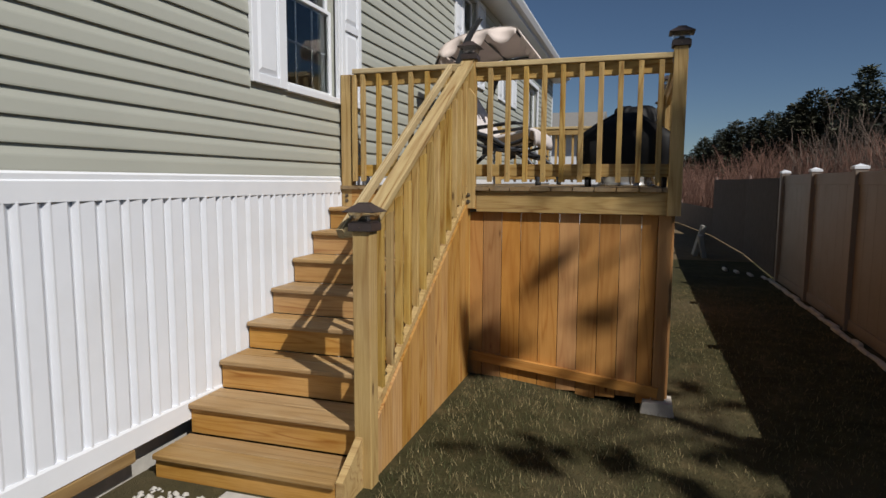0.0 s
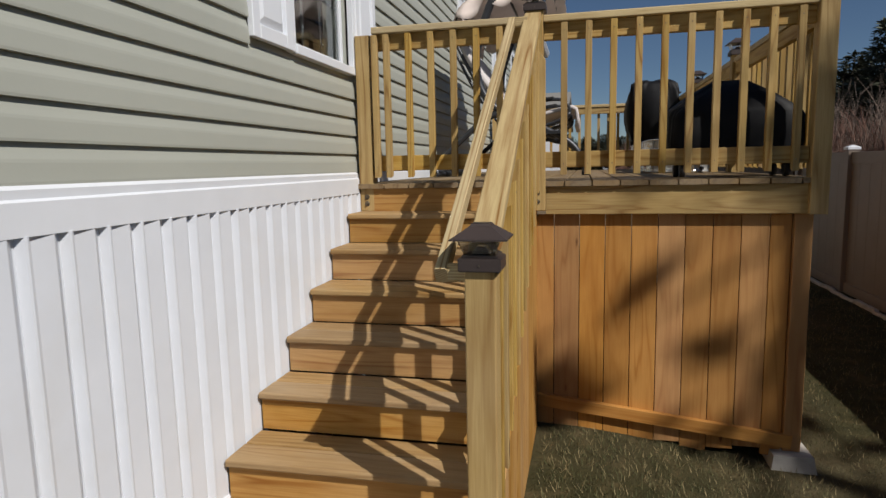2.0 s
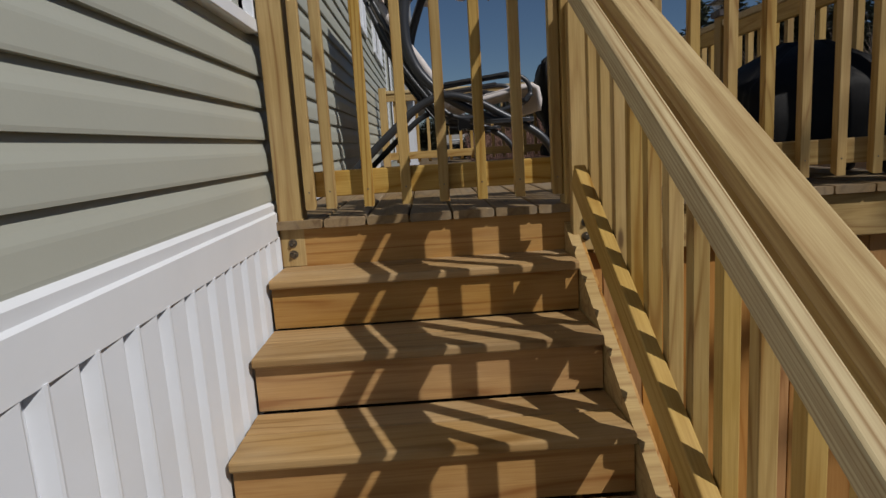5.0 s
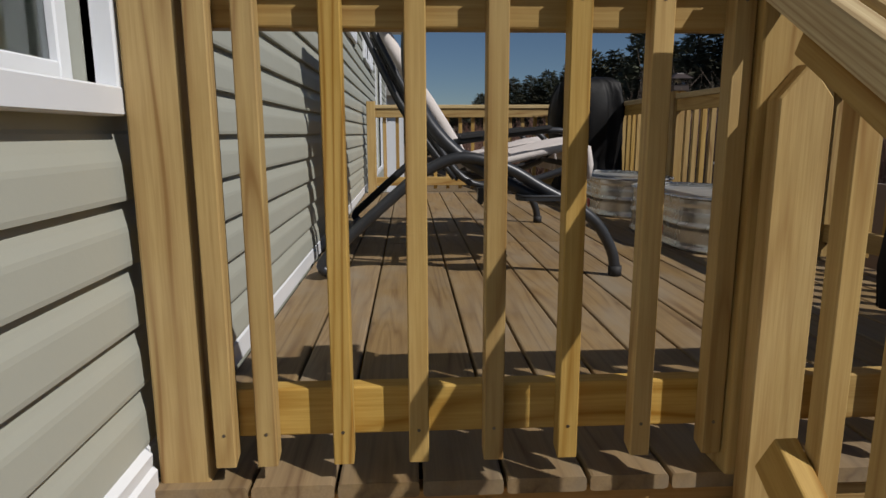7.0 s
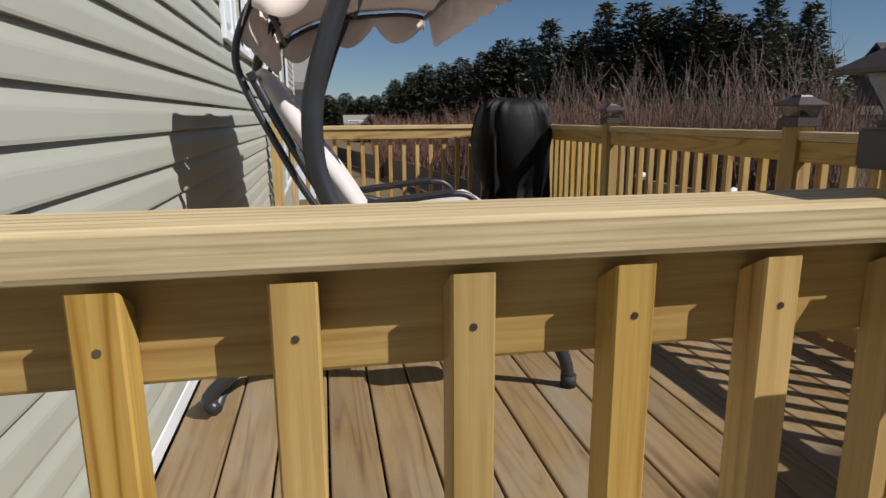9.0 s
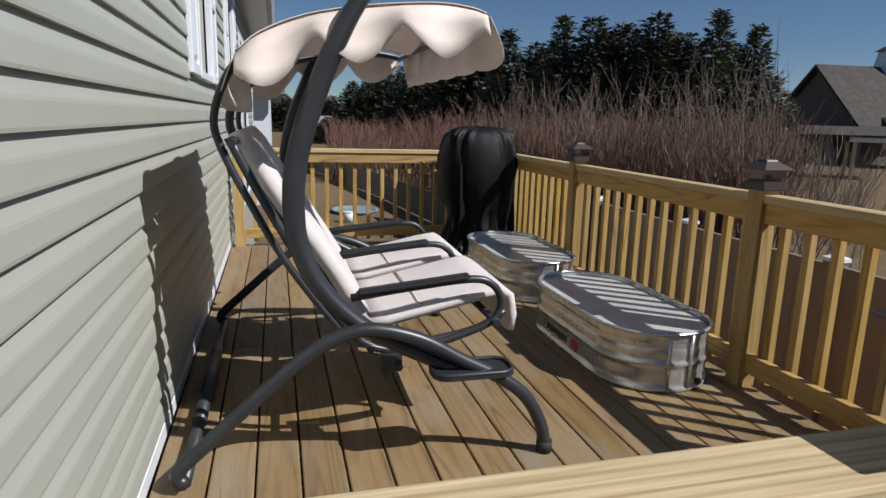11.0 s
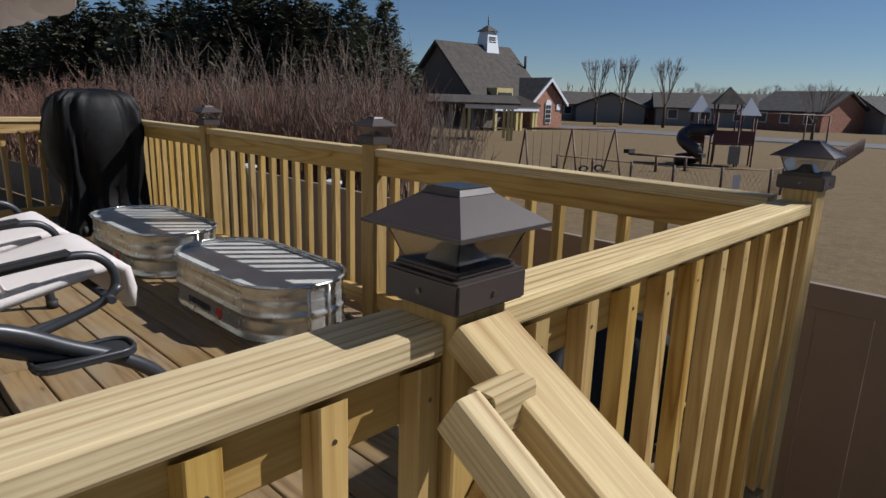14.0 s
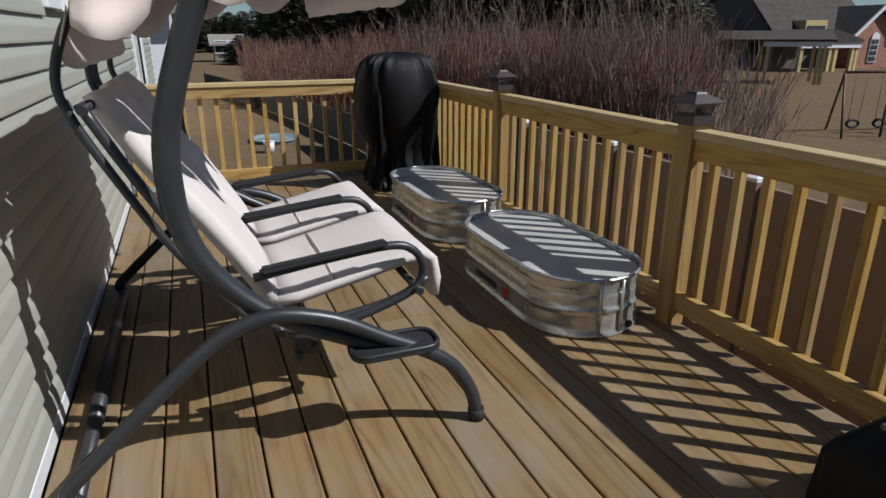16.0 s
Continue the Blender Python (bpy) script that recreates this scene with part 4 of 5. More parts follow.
    add("canopy_top", sheet_bm(rows, 0.004), CANOPY, "cream fabric canopy")
    def valance(path, outward):
        rows = [[], [], [], []]
        n = len(path)
        s = 0.0
        for i, p in enumerate(path):
            if i:
                s += (Vector(p) - Vector(path[i - 1])).length
            drop = 0.055 + 0.105 * abs(math.sin(math.pi * s / 0.27))
            fold = 0.045 * math.sin(2 * math.pi * s / 0.27)
            for k, u in enumerate((0, 0.33, 0.66, 1.0)):
                o = Vector(outward) * (0.012 + 0.03 * u + fold * u)
                rows[k].append((p[0] + o.x, p[1] + o.y, p[2] - drop * u))
        return sheet_bm(rows, 0.003)
    def dense(a, b, n=48):
        return [tuple(Vector(a).lerp(Vector(b), k / n)) for k in range(n + 1)]
    add("valance", valance(dense((-0.99, cy0, 3.00), (-0.99, cy1, 3.00), 60), (1, 0, 0)), CANOPY, "scalloped fabric valance")
    add("valance", valance(dense((-1.77, cy0, 2.84), (-1.77, cy1, 2.84), 60), (-0.6, 0, 0)), CANOPY, "scalloped fabric valance")
    for y, o in ((cy0, -1), (cy1, 1)):
        dn = []
        for i in range(len(cprof) - 1):
            a, b = cprof[i], cprof[i + 1]
            for k in range(3):
                u = k / 3
                dn.append((a[0] + (b[0] - a[0]) * u, y, a[1] + (b[1] - a[1]) * u))
        dn.append((cprof[-1][0], y, cprof[-1][1]))
        add("valance", valance(dn, (0, o, 0)), CANOPY, "scalloped fabric valance")
    for y in (cy0 + 0.03, cy1 - 0.03):
        bm = bmesh.new()
        tube(bm, [(x, y, z - 0.018) for x, z in cprof], 0.011, 8)
        add("canopy_rib", bm, BLACKM)
    for x, z in ((-1.75, 2.835), (-1.38, 2.98), (-1.0, 2.985)):
        bm = bmesh.new()
        tube(bm, [(x, cy0 + 0.02, z), (x, cy1 - 0.02, z)], 0.011, 8)
        add("canopy_bar", bm, BLACKM)


make_swing()


# ---- stock tanks ----
def stadium(hx, hy, n=10):
    """Rounded-end outline: half width hx, half length hy, long way along y."""
    pts = []
    for k in range(n + 1):
        a = math.pi * k / n
        pts.append((hx * math.cos(a), hy - hx + hx * math.sin(a)))
    for k in range(n + 1):
        a = math.pi + math.pi * k / n
        pts.append((hx * math.cos(a), -(hy - hx) + hx * math.sin(a)))
    return pts


def ring_shell(bm, levels, n=12):
    """levels: (half width, half length, z)."""
    rings = []
    for hx, hy, z in levels:
        rings.append([bm.verts.new((x, y, z)) for x, y in stadium(hx, hy, n)])
    for a, b in zip(rings, rings[1:]):
        m = len(a)
        for i in range(m):
            f = bm.faces.new((a[i], a[(i + 1) % m], b[(i + 1) % m], b[i]))
            f.smooth = True
    return rings


def make_tank(x, y, label):
    t = thing("stock_tank", (x, y, D), label, "stock tank", "stock tanks")
    hx, hy, H = 0.295, 0.60, 0.285
    bm = bmesh.new()
    lv = [(hx - 0.012, hy - 0.012, 0.0), (hx - 0.004, hy - 0.004, 0.006), (hx - 0.004, hy - 0.004, 0.018), (hx - 0.014, hy - 0.014, 0.026)]
    for k, z in enumerate((0.05, 0.075, 0.10, 0.118, 0.126, 0.138, 0.146, 0.16, 0.18, 0.20, 0.208, 0.22, 0.232, 0.25, 0.272)):
        b = {0.126: 0.009, 0.138: 0.009, 0.208: -0.004, 0.22: -0.006, 0.232: -0.002}.get(z, 0.0)
        lv.append((hx - 0.014 + b, hy - 0.014 + b, z))
    rings = ring_shell(bm, lv)
    bm.faces.new(rings[0][::-1])
    part("body", bm, GALV, t)
    bm = bmesh.new()
    lv = []
    for k in range(9):
        a = 2 * math.pi * k / 8
        lv.append((hx - 0.008 + 0.008 * math.cos(a), hy - 0.008 + 0.008 * math.cos(a), H - 0.008 + 0.008 * math.sin(a)))
    ring_shell(bm, lv)
    part("rim", bm, GALV, t, "rolled steel rim")
    bm = bmesh.new()
    ring_shell(bm, [(hx - 0.017, hy - 0.017, 0.272), (hx - 0.018, hy - 0.018, 0.01)])
    part("lining", bm, GALV, t)
    bm = bmesh.new()
    ws = [bm.verts.new((px, py, H - 0.028)) for px, py in stadium(hx - 0.02, hy - 0.02, 12)]
    bm.faces.new(ws)
    part("water", bm, WATER, t, "cloudy grey ice, brim full")
    # vertical seams at the ends
    for sy in (-1, 1):
        for dx in (-0.06, 0.05):
            yy = sy * (hy - hx + math.sqrt((hx - 0.008) ** 2 - dx * dx))
            bm = bmesh.new()
            tube(bm, [(dx, yy, 0.02), (dx, yy, 0.27)], 0.008, 8)
            part("seam", bm, GALV, t)
    # printed band on the deck side: bars for the name and a red badge
    for k, wd in enumerate((0.022, 0.018, 0.024, 0.02, 0.022, 0.024, 0.02, 0.018)):
        bm = bmesh.new()
        box(bm, -hx + 0.0110, -hx + 0.0136, -0.0, wd, 0.055, 0.088)
        part("letter", bm, DARKINK, t, loc=(0, 0.20 - 0.031 * k, 0))
    bm = bmesh.new()
    prism(bm, [(-0.028, 0.10), (0.028, 0.10), (0.028, 0.065), (0.0, 0.035), (-0.028, 0.065)], 0, -hx + 0.0100, -hx + 0.0140)
    part("badge", bm, REDM, t, "small red shield badge", loc=(0, -0.12, 0))
    bm = bmesh.new()
    tube(bm, [(0.12, -hy + 0.07, 0.035), (0.12, -hy + 0.03, 0.035)], 0.018, 10)
    part("drain_plug", bm, RUBBER, t)
    return t


def water_material():
    m, nt, bs = material("cloudy_ice")
    v, _ = coords(nt, (1, 1, 1))
    a = noise_tex(nt, v, 5.0, 3.0)
    nt.links.new(ramp(nt, a, [(0.3, (0.36, 0.37, 0.37)), (0.8, (0.52, 0.52, 0.51))]), bs.inputs["Base Color"])
    bs.inputs["Roughness"].default_value = 0.28
    bs.inputs["Specular IOR Level"].default_value = 0.4
    bump(nt, bs, noise_tex(nt, v, 14.0, 2.0), 0.1, 0.004)
    return m


WATER = water_material()
make_tank(0.075, 6.41, "oval galvanised steel stock tank with a red badge, frozen over")
make_tank(0.075, 7.83, "oval galvanised steel stock tank beside the far grill")


# ---- covered grills ----
def draped(levels, seg=72, seed=1, fold=0.02):
    """A fabric cover: levels of (half x, half y, z, roundness)."""
    bm = bmesh.new()
    rnd = random.Random(seed)
    ph = [rnd.uniform(0, 6.28) for _ in range(6)]
    rings = []
    n = len(levels)
    for i, (hx, hy, z, e) in enumerate(levels):
        ring = []
        for k in range(seg):
            a = 2 * math.pi * k / seg
            c, s = math.cos(a), math.sin(a)
            x = math.copysign(abs(c) ** e, c) * hx
            y = math.copysign(abs(s) ** e, s) * hy
            f = fold * (1 - 0.7 * i / n) * (1.6 * (0.45 - abs(noise.noise(Vector((c * 4.5, s * 4.5, i * 0.1 + seed * 3)))) * 2.2) + 2.2 * noise.noise(Vector((c * 2.0, s * 2.0, i * 0.22 + seed))) + 1.6 * abs(noise.noise(Vector((c * 5.5, s * 5.5, i * 0.16 + seed * 2)))) + 0.9 * noise.noise(Vector((c * 12, s * 12, i * 0.4))))
            ring.append(bm.verts.new((x * (1 + f / max(hx, 0.05)), y * (1 + f / max(hy, 0.05)), z + 0.012 * math.sin(3 * a + ph[3]) * (1 if i else 0.5))))
        rings.append(ring)
    for a, b in zip(rings, rings[1:]):
        for k in range(seg):
            bm.faces.new((a[k], a[(k + 1) % seg], b[(k + 1) % seg], b[k])).smooth = True
    bm.faces.new(rings[-1])
    return bm


def make_grills():
    g = thing("grill", (0.12, 9.02, D), "tall barbecue grill under a black fabric cover by the corner rails", "grill")
    part("cover", draped([(0.25, 0.20, 0.03, 0.5), (0.27, 0.22, 0.12, 0.5), (0.25, 0.20, 0.25, 0.5), (0.255, 0.20, 0.38, 0.5), (0.27, 0.215, 0.5, 0.45), (0.28, 0.225, 0.62, 0.45), (0.295, 0.23, 0.75, 0.45), (0.295, 0.23, 0.87, 0.45), (0.285, 0.22, 0.98, 0.45), (0.26, 0.20, 1.07, 0.5), (0.21, 0.16, 1.115, 0.6), (0.09, 0.08, 1.13, 0.8)], seed=3, fold=0.055), COVER, g)
    for sx in (-0.2, 0.2):
        bm = bmesh.new()
        tube(bm, [(sx - 0.015, -0.2, 0.045), (sx + 0.015, -0.2, 0.045)], 0.045, 14)
        part("wheel", bm, RUBBER, g)
    g = thing("covered_smoker", (0.10, 4.42, D), "low wide smoker under a black fabric cover behind the front rails", "smoker")
    part("cover", draped([(0.36, 0.19, 0.10, 0.3), (0.37, 0.20, 0.22, 0.3), (0.365, 0.195, 0.35, 0.3), (0.35, 0.18, 0.385, 0.3), (0.24, 0.12, 0.47, 0.35), (0.10, 0.03, 0.55, 0.5)], seed=9, fold=0.008), COVER, g)
    for sx in (-0.28, 0.28):
        for sy in (-0.13, 0.13):
            bm = bmesh.new()
            tube(bm, [(sx - 0.014, sy, 0.04), (sx + 0.014, sy, 0.04)], 0.04, 12)
            w = part("wheel", bm, RUBBER, g)
            bm = bmesh.new()
            tube(bm, [(sx, sy, 0.04), (sx, sy, 0.2)], 0.012, 8)
            part("leg", bm, BLACKM, g)
    bm = bmesh.new()
    box(bm, -0.31, 0.31, -0.15, 0.15, 0.085, 0.1)
    part("shelf", bm, BLACKM, g)


make_grills()

# ---- surroundings ----
EYE0 = Vector((-1.55, 3.45, 2.6))


def polar(az, dist):
    a = radians(az)
    return EYE0.x + math.sin(a) * dist, EYE0.y + math.cos(a) * dist


def conifer(mat, seed, h, r, top=0.6, dense=1.0):
    """Trunk, limbs and a crown of many small needle sprays."""
    rnd = random.Random(seed)
    tb = bmesh.new()
    tube(tb, [(0, 0, -0.3), (0.02, 0, h * 0.5), (0, 0.03, h * 0.97)], [0.02 * h, 0.013 * h, 0.003 * h], 8)
    cb = bmesh.new()
    levels = int(h * 2.9)
    for i in range(levels):
        u = i / (levels - 1)
        z = h * (0.10 + 0.88 * u)
        rr = r * min(1.0, (1.02 - u) * 1.35) ** top * rnd.uniform(0.72, 1.12) + 0.1
        nb = max(6, int(10 * (1 - u) + 7)) if dense == 1.0 else 4
        a0 = rnd.uniform(0, 6.28)
        for b in range(nb):
            a = a0 + 2 * math.pi * b / nb + rnd.uniform(-0.25, 0.25)
            L = rr * rnd.uniform(0.65, 1.12)
            droop = rnd.uniform(-0.05, 0.28)
            if rnd.random() < 0.35:
                tube(tb, [(0, 0, z), (math.cos(a) * L * 0.9, math.sin(a) * L * 0.9, z - L * droop)], [0.025, 0.006], 4, caps=False)
            ns = max(2, int(L * 5 * dense))
            for k in range(ns):
                f = (k + rnd.uniform(0.2, 1.0)) / ns
                if f < 0.18:
                    continue
                p = Vector((math.cos(a) * L * f, math.sin(a) * L * f, z - L * f * droop + rnd.uniform(-0.12, 0.12)))
                for q in range(9 if dense == 1.0 else 1):
                    s = rnd.uniform(0.16, 0.40) * (0.7 + 0.05 * h)
                    d = Vector((math.cos(a + rnd.uniform(-1.1, 1.1)), math.sin(a + rnd.uniform(-1.1, 1.1)), rnd.uniform(-0.4, 0.6))).normalized()
                    w = d.cross(Vector((rnd.uniform(-1, 1), rnd.uniform(-1, 1), 1))).normalized() * s * (0.19 if dense == 1.0 else 0.36)
                    o = Vector((rnd.uniform(-.2, .2), rnd.uniform(-.2, .2), rnd.uniform(-.16, .16)))
                    v = [cb.verts.new(p + o - w * 0.5), cb.verts.new(p + o + d * s * 0.5 - w), cb.verts.new(p + o + d * s), cb.verts.new(p + o + d * s * 0.5 + w)]
                    cb.faces.new(v)
    return mesh_of("trunk", tb), mesh_of("crown", cb)


TREE_MESH = [conifer(NEEDLE, 11, 9.0, 2.5, 0.62), conifer(NEEDLE2, 12, 9.0, 2.2, 0.85), conifer(NEEDLE, 13, 9.0, 2.9, 0.5)]
for (tm, cm), mt in zip(TREE_MESH, (NEEDLE, NEEDLE2, NEEDLE)):
    tm.materials.append(BARK)
    cm.materials.append(mt)


def put_tree(az, dist, top_elev, kind, rot, wide=1.0):
    x, y = polar(az, dist)
    h = (math.tan(radians(top_elev)) * dist + 2.6 + 0.1)
    s = h / 9.0
    name = "spruce_tree" if kind == 1 else "pine_tree"
    t = thing(name, (x, y, -0.11), ("bluish spruce with drooping boughs behind the brush" if kind == 1 else "dark dense pine tree behind the brush"), "tree", "row of conifers")
    m = Matrix.Rotation(rot, 4, "Z") @ Matrix.Diagonal((s * wide, s * wide, s, 1))
    part("trunk", None, BARK, t, mesh=TREE_MESH[kind][0], m=m)
    part("crown", None, NEEDLE, t, mesh=TREE_MESH[kind][1], m=m)


def make_trees():
    rnd = random.Random(21)
    spec = [(40.2, 38, 8.0, 1), (37.4, 37, 9.2, 1), (35.0, 40, 7.6, 0), (32.6, 37, 9.2, 0), (30.0, 39, 8.4, 2), (27.6, 38, 9.0, 0), (24.9, 39, 9.0, 1), (22.6, 42, 6.9, 0), (20.2, 42, 7.9, 1), (18.2, 47, 6.4, 0), (16.2, 47, 6.4, 2), (14.4, 52, 5.4, 0), (12.6, 58, 4.9, 2), (11.0, 64, 4.6, 0), (9.4, 70, 4.4, 2), (8.0, 78, 3.8, 0), (6.6, 85, 3.2, 2)]
    for az, d, e, k in spec:
        put_tree(az, d, e, k, rnd.uniform(0, 6), 1.15)
    for az, d, e, k in ((38.8, 41, 6.6, 0), (33.8, 42, 7.4, 2), (28.8, 42, 7.6, 0), (23.6, 44, 6.4, 2), (19.0, 48, 5.9, 0), (15.2, 53, 5.0, 0)):
        put_tree(az, d, e, k, rnd.uniform(0, 6), 1.3)
    for az, d, e, k in ((4.4, 70, 0.1, 0), (5.3, 68, -0.2, 2), (6.3, 66, -0.5, 0), (7.4, 62, -0.9, 2), (8.6, 58, -1.2, 0)):
        put_tree(az, d, e, k, rnd.uniform(0, 6), 2.6)
    for az, d, e, k in ((3.6, 120, 1.8, 2), (2.2, 125, 2.1, 0), (0.6, 118, 1.9, 2), (-1.2, 130, 2.2, 0), (4.8, 112, 1.9, 0)):
        put_tree(az, d, e, k, rnd.uniform(0, 6), 1.8)


def bare_stem(bm, p, h, lean, rnd, r0, twigs):
    pts = [Vector(p)]
    d = Vector((lean[0], lean[1], 1)).normalized()
    n = 5
    for k in range(n):
        d = (d + Vector((rnd.uniform(-0.2, 0.2), rnd.uniform(-0.2, 0.2), 0.12))).normalized()
        pts.append(pts[-1] + d * h / n)
    tube(bm, pts, [r0 * (1 - 0.85 * k / n) for k in range(n + 1)], 3, caps=False)
    for _ in range(twigs):
        k = rnd.randint(1, n - 1)
        b = pts[k].lerp(pts[k + 1], rnd.random())
        td = (d + Vector((rnd.uniform(-0.8, 0.8), rnd.uniform(-0.8, 0.8), rnd.uniform(-0.1, 0.5)))).normalized()
        L = h * rnd.uniform(0.12, 0.32)
        m = b + td * L * 0.5
        tube(bm, [b, m, m + (td + Vector((rnd.uniform(-.3, .3), rnd.uniform(-.3, .3), .3))).normalized() * L * 0.5], [r0 * 0.4, r0 * 0.3, r0 * 0.1], 3, caps=False)


def make_thicket():
    rnd = random.Random(5)
    groups = [(TWIG, 0, bmesh.new()), (TWIG2, 1, bmesh.new())]
    for i in range(3600):
        az = rnd.uniform(4.5, 43.5)
        near = 15.5 + (43.5 - az) * 0.30
        dist = near + rnd.random() ** 1.5 * (14 if az > 20 else 40)
        if az > 40:
            dist = rnd.uniform(16, 26)
        x, y = polar(az, dist)
        h = rnd.uniform(1.7, 3.1) * (1.0 if az > 12 else 0.85)
        g = 1 if (az > 17 and rnd.random() < 0.30) else 0
        if g and rnd.random() < 0.45:
            h *= 1.4
        bare_stem(groups[g][2], (x, y, -0.15), h, (rnd.uniform(-0.14, 0.14), rnd.uniform(-0.14, 0.14)), rnd, rnd.uniform(0.012, 0.028) * (1 + dist / 60), 7 if dist < 40 else 4)
    for i in range(110):
        az = rnd.uniform(43.0, 49.5)
        x, y = polar(az, rnd.uniform(13.5, 24))
        bare_stem(groups[1][2], (x, y, -0.15), rnd.uniform(1.6, 2.9) * (1.0 if az < 47 else 0.75), (rnd.uniform(-0.45, 0.45), rnd.uniform(-0.45, 0.45)), rnd, rnd.uniform(0.010, 0.02), 12)
    for mat, k, bm in groups:
        tagged(part("thicket", bm, mat), "bare reddish winter brush beyond the fence" if k == 0 else "pale grey bare saplings and brush beyond the fence", "brush", kind="stuff")


def bare_tree(az, dist, h, seed, spread=0.4, at=None):
    rnd = random.Random(seed)
    x, y = at or polar(az, dist)
    t = thing("bare_tree", (x, y, -0.11), "leafless street tree with a fine upright crown", "tree", "bare trees")
    bm = bmesh.new()
    cb = bmesh.new()
    tube(bm, [(0, 0, -0.2), (0.05, 0, h * 0.35)], [0.028 * h, 0.02 * h], 8)
    def grow(p, d, L, r, depth):
        q = p + d * L
        tube(cb, [p, p.lerp(q, 0.5) + Vector((rnd.uniform(-1, 1), rnd.uniform(-1, 1), 0)) * L * 0.04, q], [r, r * 0.8, r * 0.55], 4 if depth > 1 else 3, caps=False)
        if depth:
            for _ in range(3 if depth > 1 else 4):
                nd = (d + Vector((rnd.uniform(-1, 1) * spread, rnd.uniform(-1, 1) * spread, rnd.uniform(0, 0.35)))).normalized()
                grow(q, nd, L * rnd.uniform(0.6, 0.85), r * 0.55, depth - 1)
    for k in range(6):
        a = k * 1.05
        grow(Vector((0.04, 0, h * (0.25 + 0.015 * k))), Vector((math.cos(a) * spread, math.sin(a) * spread, 1)).normalized(), h * 0.24, 0.010 * h, 4)
    part("trunk", bm, BARK, t)
    part("crown", cb, TWIG2, t)


def gable_house(name, az, dist, w, d, hw, hr, yaw, wallmat, roofmat, label, windows=3):
    x, y = polar(az, dist)
    if dist > 90:
        hw, hr = hw * 0.85, hr * 0.8
    hs = thing(name, (x, y, -0.11), label, "house", "far houses")
    hs.rotation_euler = (0, 0, radians(yaw))
    bm = bmesh.new()
    prism(bm, [(-d / 2, 0), (d / 2, 0), (d / 2, hw), (0, hw + hr - 0.1), (-d / 2, hw)], 0, -w / 2, w / 2)
    part("wall", bm, wallmat, hs)
    bm = bmesh.new()
    e = 0.5
    s = hr / (d / 2)
    prism(bm, [(-d / 2 - e, hw - e * s + 0.02), (0, hw + hr), (d / 2 + e, hw - e * s + 0.02), (d / 2 + e, hw - e * s + 0.24), (0, hw + hr + 0.22), (-d / 2 - e, hw - e * s + 0.24)], 0, -w / 2 - e, w / 2 + e)
    part("roof", bm, roofmat, hs)
    for k in range(windows):
        wx = -w / 2 + (k + 0.5) * w / windows
        win = part("window", boxed(wx - 0.7, wx + 0.7, -d / 2 - 0.08, -d / 2 - 0.005, 0.9, 2.3), WHITE, hs, "white framed window")
        part("pane", boxed(wx - 0.58, wx + 0.58, -d / 2 - 0.1, -d / 2 - 0.085, 1.02, 2.18), GLASSFAR, win)
    return hs


def boxed(*a):
    bm = bmesh.new()
    box(bm, *a)
    return bm


GLASSFAR = plain("far_dark_glass", (0.04, 0.045, 0.05), 0.1, var=0.1, bmp=0)


